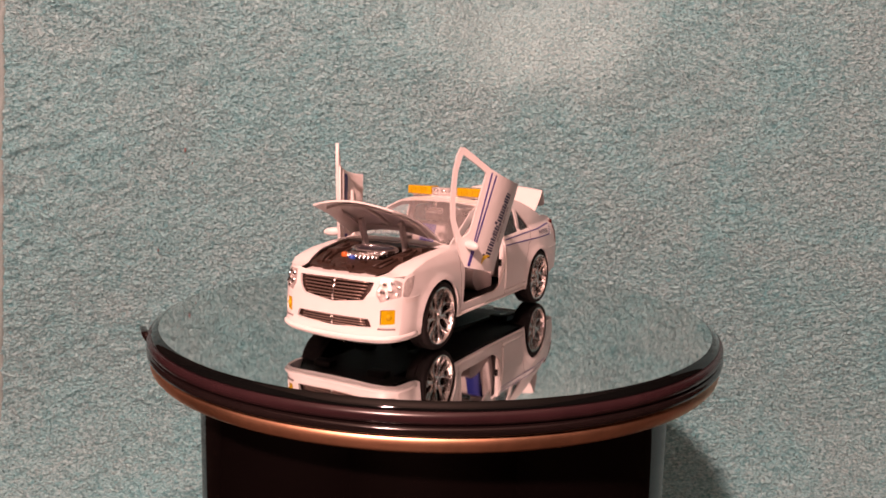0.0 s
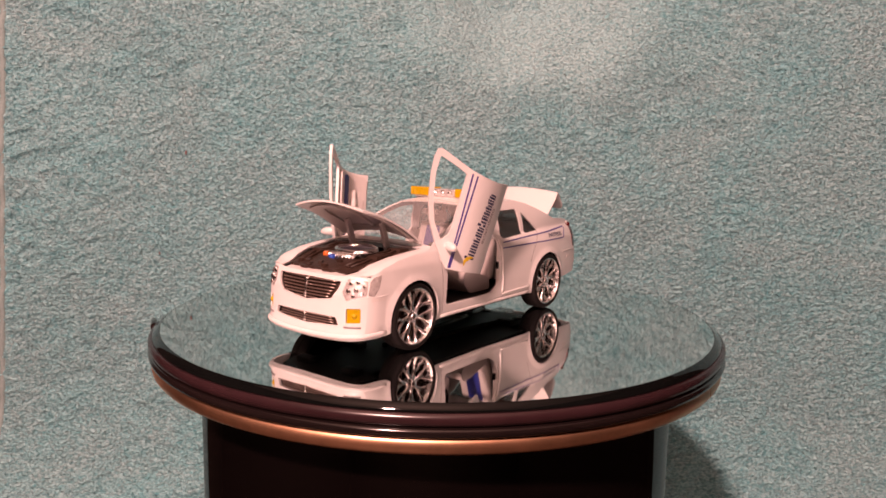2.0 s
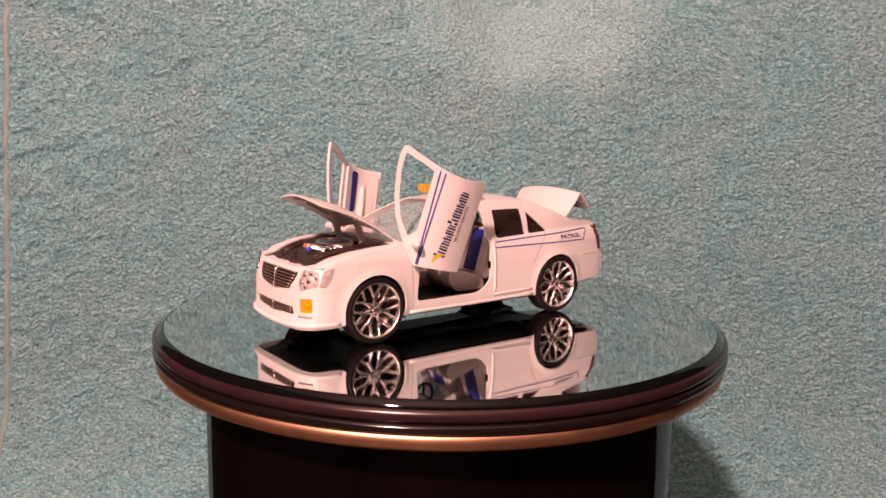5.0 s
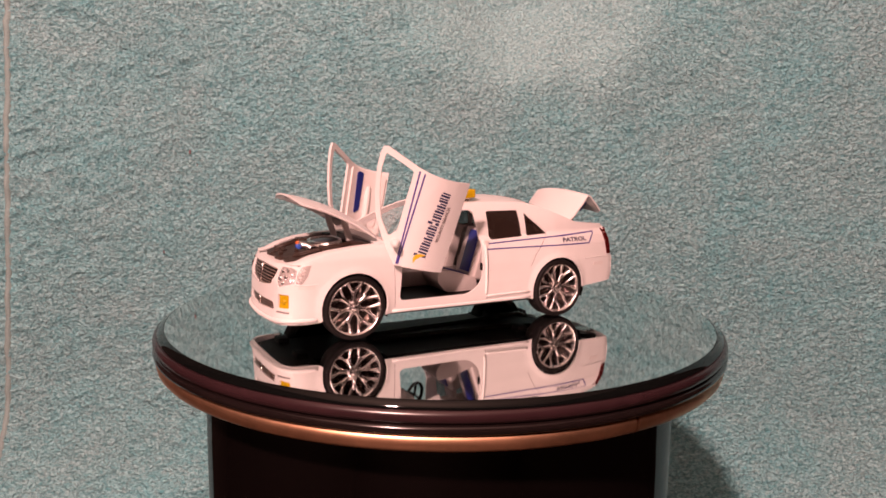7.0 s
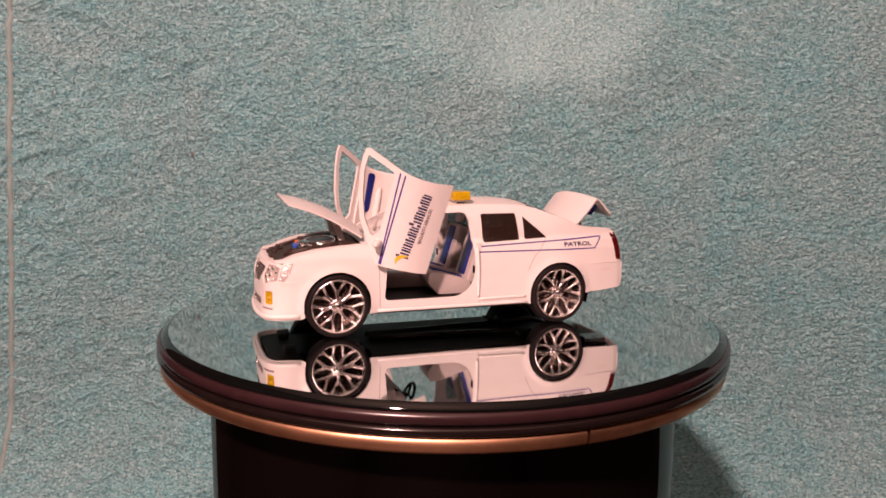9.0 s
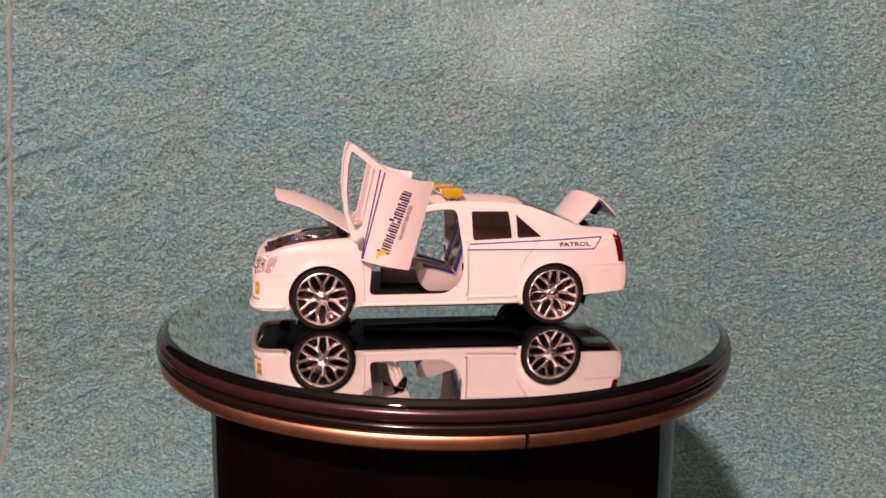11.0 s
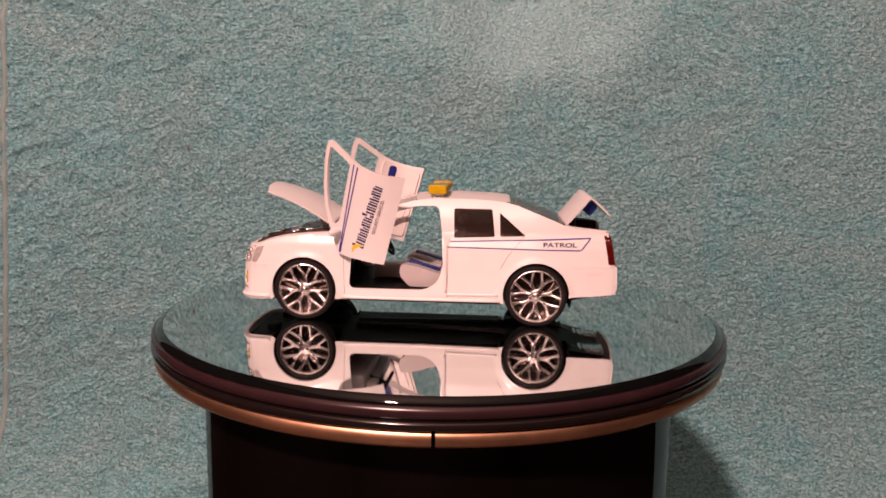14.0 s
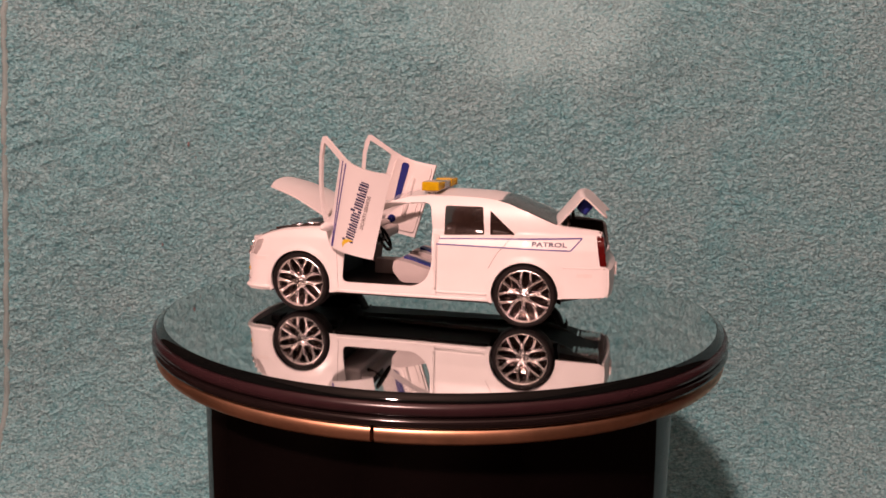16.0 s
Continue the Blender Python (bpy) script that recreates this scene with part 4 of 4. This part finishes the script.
def make_door(s):
    def place(off=0.0):
        def fn(u, v):
            bow = 1.8 - 0.208 * v - 0.0192 * v * v if v < 2 else 1.3 - 0.15 * (v - 2)
            p = HINGE + DOOR_U * u + DOOR_V * v + DOOR_N * (bow + off)
            return mm((p.x, s * p.y, p.z))
        return fn
    out = (DOOR_N.x, s * DOOR_N.y, DOOR_N.z)
    cu, cv = spread(-1, 58, 16), spread(-31, 22, 16)
    door = part("door", panel([SKIN, DOOR_WINDOW], place(), cu, cv, 1.5 * MM, out), WHITE, car, "white front door swung upwards, with open window frame", sharp=40)
    inner = rounded([(3, -1), (48, -1), (47.0, -25), (3.5, -24)], 2.5)
    part("door_card", panel([inner], place(-1.7), spread(2, 49, 8), spread(-29, 0, 8), 1.4 * MM, out), WHITE_PLASTIC, door, "white inner door lining")
    insert = rounded([(20, -6.4), (46, -5.6), (46, -10.4), (23, -10.0)], 1.8)
    part("door_insert", panel([insert], place(-3.15), spread(20, 48, 6), (), 0.5 * MM, out), BLUE, door, "blue padded insert")
    bm = bmesh.new()
    tube(bm, [place(-3.6)(u, -14.8) for u in (12, 20, 30, 38)], [1.4 * MM, 2.0 * MM, 2.0 * MM, 1.2 * MM], 10)
    part("armrest", bm, WHITE_PLASTIC, door)
    pocket = rounded([(14, -16), (34, -16), (34, -22), (14, -21)], 2)
    part("door_pocket", panel([pocket], place(-3.1), spread(13, 35, 6), spread(-25, -16, 4), 0.9 * MM, out), WHITE_PLASTIC, door, "raised door pocket")
    bm = bmesh.new()
    lathe(bm, [(0.0001, 0.5 * MM), (2.6 * MM, 0.5 * MM), (2.6 * MM, -0.5 * MM), (0.0001, -0.5 * MM)], 20, closed=False, m=Matrix.Translation(place(-3.3)(9, -8)) @ Vector(out).to_track_quat("Z", "Y").to_matrix().to_4x4())
    part("door_speaker", bm, BLUE, door, "round blue door speaker")
    # wing mirror
    bm = bmesh.new()
    c = place(3.0)(11.5, 2.0)
    bmesh.ops.create_uvsphere(bm, u_segments=18, v_segments=10, radius=1.0, matrix=Matrix.Translation(c) @ Vector(out).to_track_quat("Z", "Y").to_matrix().to_4x4() @ Matrix.Diagonal((2.4 * MM, 2.4 * MM, 5.2 * MM, 1)))
    tube(bm, [place(-0.3)(10.5, 2.2), place(1.5)(11.2, 2.0)], 1.0 * MM, 8)
    part("wing_mirror", bm, WHITE, door, "white wing mirror")
    # print on the outer skin
    for a, b in (((0.9, -1.2), (49.4, -0.2)), ((0.9, -1.9), (48.8, -3.0))):
        lp = [(a[0], a[1] + 0.4), (b[0], b[1] + 0.4), (b[0], b[1] - 0.4), (a[0], a[1] - 0.4)]
        part("door_stripe", panel([lp], place(0.12), spread(0, 50, 8), (), 0.08 * MM, out), INK, door, "thin blue-violet door stripe")
    if s < 0:
        return
    # the company mark: plain upright bars in its colours
    heights = (6.4, 4.7, 4.7, 4.7, 4.7, 4.7, 6.0, 4.7, 4.7, 4.7, 4.7, 4.7)
    u = 7.2
    for k, hgt in enumerate(heights):
        w = 2.85 if hgt < 5 else 3.4
        base = -15.0 - 0.11 * (u - 8) + 0.0
        for at, wide, tall in ((0.0, 0.38, 1.0), (0.52, 0.28, (0.7, 1.0, 0.85)[k % 3])):
            a, hgt = u + w * at, heights[k] * tall
            lp = [(a, base), (a + w * wide, base), (a + w * wide + 0.5, base + hgt), (a + 0.5, base + hgt)]
            part("mark_bar", panel([lp], place(0.12), (), (), 0.08 * MM, out), NAVY, door)
        u += w
    sw = [(3.2, -9.4), (5.4, -10.2), (7.4, -12.2), (8.6, -15.2), (9.0, -12.0), (8.0, -9.6), (6.0, -8.6)]
    part("mark_swoosh", panel([sw], place(0.10), (), (), 0.08 * MM, out), YELLOW, door, "yellow crescent mark")
    lettering("SECURITY SERVICES", 2.35, lambda a, b, w: place(0.22 + w * 100)(26.0 + s * a * 0.92, -18.9 - 0.07 * s * a * 0.92 + b * 0.95), GREY_INK, "door_lettering", door)


# ---- cabin ----
def make_seat(y):
    lp = rounded([(-11, 18.5), (9, 18.5), (14.5, 25), (13.5, 31), (6, 30.2), (-10, 25.4)], 2.2, 4)
    base = panel([lp], lambda x, z: mm((x - 2.5, y + 11 - 0.003 * (x - 2) ** 2, z)), (), (), 22 * MM, (0, 1, 0))
    seat = part("front_seat", base, SEAT, car, "grey moulded front seat with blue centre")
    tilt = Matrix.Translation(mm((-13.0, y, 26))) @ Matrix.Rotation(radians(-17), 4, "Y")
    bm = bmesh.new()
    box(bm, mm((-4, -11, -2)), mm((2.5, 11, 27)), 2.0 * MM, 3, tilt)
    part("backrest", bm, SEAT, seat, "grey seat back")
    bm = bmesh.new()
    box(bm, mm((1.8, -5.0, 1)), mm((3.2, 5.0, 25)), 0.6 * MM, 2, tilt)
    part("back_insert", bm, BLUE, seat, "blue seat centre")
    bm = bmesh.new()
    box(bm, mm((-2.5, -5, 28)), mm((1.5, 5, 34.5)), 1.6 * MM, 3, tilt)
    part("headrest", bm, SEAT, seat)
    bm = bmesh.new()
    box(bm, mm((-9, -3.8, -0.9)), mm((9, 3.8, 0.9)), 0.6 * MM, 2, Matrix.Translation(mm((-1.3, y, 28.6))) @ Matrix.Rotation(radians(-17), 4, "Y"))
    part("seat_insert", bm, BLUE, seat, "blue seat centre")


def cushion(lo, hi, b):
    bm = bmesh.new()
    box(bm, mm(lo), mm(hi), b * MM, 3)
    return bm


def make_cabin():
    bm = bmesh.new()
    box(bm, mm((-78, -33, 16.6)), mm((46, 33, 18.0)))
    part("cabin_floor", bm, BLACK, car, "black cabin floor")
    for y in (-17.2, 17.2):
        make_seat(y)
    bm = cushion((-52, -27, 20), (-30, 27, 30), 2.0)
    box(bm, mm((-62, -27, 28)), mm((-54, 27, 52)), 2.0 * MM, 3, Matrix.Translation(mm((-56, 0, 30))) @ Matrix.Rotation(radians(-14), 4, "Y") @ Matrix.Translation(mm((56, 0, -30))))
    part("rear_bench", bm, SEAT, car, "grey rear bench seat")
    bm = bmesh.new()
    box(bm, mm((30, -30, 33)), mm((46, 30, 46.5)), 3.0 * MM, 3)
    box(bm, mm((24, -27, 38)), mm((32, 27, 44)), 2.0 * MM, 3)
    dash = part("dashboard", bm, SEAT, car, "grey moulded dashboard")
    bm = bmesh.new()
    box(bm, mm((23.4, 6, 39)), mm((24.2, 24, 43)), 0.3 * MM)
    part("gauge_panel", bm, BLACK, dash)
    bm = cushion((-20, -4, 18), (30, 4, 27), 1.2)
    part("centre_console", bm, SEAT, car, "grey centre console")
    bm = bmesh.new()
    tilt = Matrix.Translation(mm((20, 17, 41))) @ Matrix.Rotation(radians(-62), 4, "Y")
    lathe(bm, [((7 + 0.9 * math.cos(a)) * MM, 0.9 * math.sin(a) * MM) for a in np.linspace(0, 2 * math.pi, 9)[:-1]], 28, m=tilt)
    wheel = part("steering_wheel", bm, BLACK, car, "black three-spoke steering wheel")
    for k in range(3):
        bm = bmesh.new()
        a = radians(90 + 120 * k)
        tube(bm, [tilt @ Vector((0, 0, 0)), tilt @ mm((7 * math.cos(a), 7 * math.sin(a), 0))], 0.7 * MM, 6)
        part("spoke", bm, BLACK, wheel)
    bm = bmesh.new()
    tube(bm, [tilt @ Vector((0, 0, 0)), mm((30, 17, 37))], 1.1 * MM, 8)
    part("column", bm, BLACK, wheel)
    bm = bmesh.new()
    box(bm, mm((6.0, -5.5, 60.2)), mm((7.6, 5.5, 63.4)), 0.6 * MM, 2)
    tube(bm, [mm((6.4, 0, 62.4)), mm((4.6, 0, 66.4))], 0.6 * MM, 6)
    part("rear_view_mirror", bm, CHROME, car, "small chrome rear-view mirror")
    # inner faces that close the cabin: firewall and door jamb
    bm = bmesh.new()
    box(bm, mm((46.2, -33, 16)), mm((47.2, 33, 47)))
    part("firewall", bm, BLACK, car)
    for s in (1, -1):
        bm = bmesh.new()
        box(bm, mm((-16.5, s * 33.2 - 1.2, 16)), mm((-13.0, s * 33.2 + 1.2, 47)), 0.5 * MM)
        jamb = part("door_jamb", bm, WHITE_PLASTIC, car, "white door jamb")
        bm = bmesh.new()
        box(bm, mm((-13.1, s * 33.0 - 0.9, 30.5)), mm((-12.2, s * 33.0 + 0.9, 34.5)), 0.3 * MM)
        part("door_latch", bm, BLACK, jamb, "small black door latch")


# ---- wheels, underside and light bar ----
def make_wheel():
    """A wheel about the y axis, its face towards +y, the hub's middle at the origin."""
    turn = Matrix.Rotation(radians(-90), 4, "X")
    bm = bmesh.new()
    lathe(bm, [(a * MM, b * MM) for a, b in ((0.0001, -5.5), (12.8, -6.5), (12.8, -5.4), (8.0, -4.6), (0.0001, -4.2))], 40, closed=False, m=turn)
    wheel = part("wheel", bm, SHADED_CHROME, car, "black wheel with chrome multi-spoke rim")
    bm = bmesh.new()
    R = WHEEL_R
    prof = [(13.9, 0.0), (14.3, 0.6), (15.0, 0.9), (15.8, 0.7), (16.4, 0.0), (16.8, -1.0), (R, -2.0), (R, -4.6), (R - 0.15, -4.7), (R - 0.15, -5.0), (R, -5.1), (R, -8.4), (16.7, -9.4), (16.2, -10.2), (14.0, -10.4)]
    lathe(bm, [(a * MM, b * MM) for a, b in prof], 72, m=turn)
    part("tyre", bm, TYRE, wheel, "low-profile black rubber tyre", sharp=40)
    bm = bmesh.new()
    prof = [(12.7, -6.5), (12.8, -2.0), (13.0, -0.5), (13.3, 0.3), (13.7, 0.7), (14.15, 0.5), (14.3, -0.2), (14.2, -9.5), (13.4, -9.5)]
    lathe(bm, [(a * MM, b * MM) for a, b in prof], 64, m=turn)
    part("rim", bm, CHROME, wheel, "polished chrome rim lip", sharp=50)
    bm = bmesh.new()
    prof = [(0.0001, 0.2), (1.0, 0.1), (1.7, -0.35), (1.9, -0.9), (2.8, -1.0), (3.5, -1.5), (3.8, -2.4), (3.8, -4.6), (0.0001, -4.6)]
    lathe(bm, [(a * MM, b * MM) for a, b in prof], 28, closed=False, m=turn)
    part("hub", bm, CHROME, wheel, "chrome hub cap")

    def sweep(bm, rows):
        """A rounded bar through (radius, angle, height, half width) rows."""
        rr = []
        for r, a, z, w in rows:
            c, s = math.cos(a), math.sin(a)
            rr.append([bm.verts.new(turn @ mm((r * c - e * w * s, r * s + e * w * c, z + f))) for e, f in ((-0.75, -2.0), (-1.0, -0.9), (-0.82, -0.25), (-0.42, 0.2), (0, 0.34), (0.42, 0.2), (0.82, -0.25), (1.0, -0.9), (0.75, -2.0))])
        for p, q in zip(rr, rr[1:]):
            for j in range(9):
                bm.faces.new((p[j], p[(j + 1) % 9], q[(j + 1) % 9], q[j]))
        bm.faces.new(rr[0][::-1])
        bm.faces.new(rr[-1])

    # spokes that fork on their way out, dished towards the hub
    for k in range(7):
        a0 = 2 * math.pi * k / 7 + 0.22
        bm = bmesh.new()
        sweep(bm, [(2.6, a0, -1.3, 1.2), (4.2, a0, -1.7, 1.1), (6.0, a0, -1.8, 1.2), (7.6, a0, -1.6, 1.4), (8.8, a0, -1.55, 0.9)])
        for d in (-1, 1):
            rows = []
            for i in range(7):
                t = i / 6
                rows.append((6.0 + 7.1 * t, a0 + d * (0.05 + 0.235 * t ** 0.85), -1.85 + 1.5 * t * t - 0.25 * math.sin(math.pi * t), 0.74 + 0.30 * t))
            sweep(bm, rows)
        bmesh.ops.recalc_face_normals(bm, faces=bm.faces[:])
        part("spoke", bm, CHROME, wheel, sharp=62)
    for k in range(5):
        bm = bmesh.new()
        a = 2 * math.pi * k / 5
        lathe(bm, [(0.0001, -0.5 * MM), (0.42 * MM, -0.5 * MM), (0.42 * MM, -1.6 * MM), (0.0001, -1.6 * MM)], 8, closed=False, m=turn @ Matrix.Translation(mm((2.7 * math.cos(a), 2.7 * math.sin(a), 0.0))))
        part("wheel_nut", bm, CHROME, wheel)
    return wheel


def make_wheels():
    w = make_wheel()
    w.matrix_basis = Matrix.Translation(mm((WHEEL_X, WHEEL_Y, WHEEL_R)))
    for x, s, spin in ((-WHEEL_X, 1, 23), (WHEEL_X, -1, 10), (-WHEEL_X, -1, 40)):
        copy_thing(w, Matrix.Translation(mm((x, s * WHEEL_Y, WHEEL_R))) @ Matrix.Rotation(0 if s > 0 else math.pi, 4, "Z") @ Matrix.Rotation(radians(spin), 4, "Y"))
    for x in (WHEEL_X, -WHEEL_X):
        for s in (1, -1):
            bm = bmesh.new()
            rows = []
            for a in np.linspace(-0.35, math.pi + 0.35, 22):
                rows.append([bm.verts.new(mm((x + r * math.cos(a), s * y, WHEEL_R + r * math.sin(a)))) for r, y in ((19.4, 35.0), (19.4, 22.0), (5.0, 22.0))])
            for p, q in zip(rows, rows[1:]):
                for j in range(2):
                    bm.faces.new((p[j], p[j + 1], q[j + 1], q[j]))
            part("wheel_well", bm, BLACK, car, "black wheel arch liner")
        bm = bmesh.new()
        tube(bm, [mm((x, -30, WHEEL_R)), mm((x, 30, WHEEL_R))], 1.6 * MM, 10)
        part("axle", bm, BLACK, car)


def make_underside():
    bm = bmesh.new()
    lp = [(98, -24), (98, 24), (82, 30), (82, 22), (44, 22), (44, 33), (-44, 33), (-44, 22), (-82, 22), (-82, 30), (-102, 26), (-102, -26), (-82, -30), (-82, -22), (-44, -22), (-44, -33), (44, -33), (44, -22), (82, -22), (82, -30)]
    under = part("chassis", panel([lp], lambda x, y: mm((x, y, 11.0 + 0.03 * max(x - 84, 0) ** 1.2 + min(0.9 * max(-x - 79, 0), 6.4))), spread(-102, 98, 10), (), 3.0 * MM, (0, 0, -1)), BLACK, car, "black moulded underside")
    for y in (-12, 12):
        bm = bmesh.new()
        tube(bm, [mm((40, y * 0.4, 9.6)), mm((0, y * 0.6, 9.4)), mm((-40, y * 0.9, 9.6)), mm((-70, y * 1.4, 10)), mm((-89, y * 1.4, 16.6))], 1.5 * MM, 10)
        part("exhaust_pipe", bm, SHADED_CHROME, under, "dull metal exhaust pipe")
        bm = bmesh.new()
        c = y * 1.45
        box(bm, mm((-103, c - 6, 15.4)), mm((-88, c + 6, 19.0)), 1.0 * MM)
        for k in range(6):
            box(bm, mm((-102.4 + 2.4 * k, c - 5.6, 14.7)), mm((-100.9 + 2.4 * k, c + 5.6, 15.8)), 0.4 * MM)
        part("silencer", bm, CHROME, under, "chrome silencer box")
    for x in (86, 50, -50):
        bm = bmesh.new()
        for y in (-16, 16):
            box(bm, mm((x - 3, y - 5, 7.6)), mm((x + 3, y + 5, 11)), 0.8 * MM)
        part("suspension_arm", bm, BLACK, under)


def make_light_bar():
    base_z = roof_z(-8, 0) - 0.4
    bm = bmesh.new()
    box(bm, mm((-12, -22, base_z)), mm((-5, 22, base_z + 1.8)), 0.5 * MM)
    bar = part("light_bar", bm, WHITE_PLASTIC, car, "roof light bar with amber ends and clear middle")
    z0 = base_z + 0.9
    for s in (1, -1):
        bm = bmesh.new()
        box(bm, mm((-13.4, min(s * 8.4, s * 24.2), z0)), mm((-3.6, max(s * 8.4, s * 24.2), z0 + 5.0)), 0.9 * MM, 3)
        lens = part("amber_lens", bm, AMBER, bar, "amber beacon lens")
        for y in (11.5, 15, 18.5, 22):
            bm = bmesh.new()
            box(bm, mm((-13.7, s * y - 0.25, z0 + 0.6)), mm((-3.3, s * y + 0.25, z0 + 4.4)), 0.1 * MM, 1)
            part("lens_rib", bm, AMBER, lens)
    bm = bmesh.new()
    box(bm, mm((-12.8, -8.2, z0)), mm((-4.2, 8.2, z0 + 4.4)), 0.8 * MM, 3)
    mid = part("clear_lens", bm, LENS, bar, "clear middle lens with chrome reflectors")
    for y in (-5, 0, 5):
        bm = bmesh.new()
        bmesh.ops.create_uvsphere(bm, u_segments=12, v_segments=8, radius=1.7 * MM, matrix=Matrix.Translation(mm((-4.2, y, z0 + 2.2))))
        part("reflector_bowl", bm, CHROME, mid)
    for y in (-20, 20):
        bm = bmesh.new()
        box(bm, mm((-11, y - 1.5, base_z - 2.6)), mm((-6, y + 1.5, base_z + 0.4)), 0.4 * MM)
        part("bar_foot", bm, CHROME, bar)


COPPERY = material("dull_chrome_slats", (0.55, 0.42, 0.37), 0.30, metal=0.8, grain=0.2, scale=500)
ENGINE_GREY = material("dark_satin_metal", (0.07, 0.065, 0.09), 0.28, metal=0.5, grain=0.3, scale=400)
WINDSCREEN = material("clear_glass", (0.90, 0.86, 0.84), 0.05, coat=0.4, alpha=0.12)

make_sides()
make_front()
make_rear()
make_trunk_lid()
make_roof()
make_hood()
make_engine()
make_cabin()
make_underside()
make_light_bar()
make_door(1)
make_door(-1)
make_wheels()


# ---- what moves ----
def motions():
    spots = []
    for r in PATH:
        a = radians(r[7])
        x, y = CAR_AT
        spots.append((r[0], pose(x * math.cos(a) - y * math.sin(a), x * math.sin(a) + y * math.cos(a), 0.0002, 0, 0, CAR_HEADING + r[7])))
    walk(turntable, [(r[0], pose(0, 0, 0, 0, 0, r[7])) for r in PATH])
    walk(car, spots)


motions()
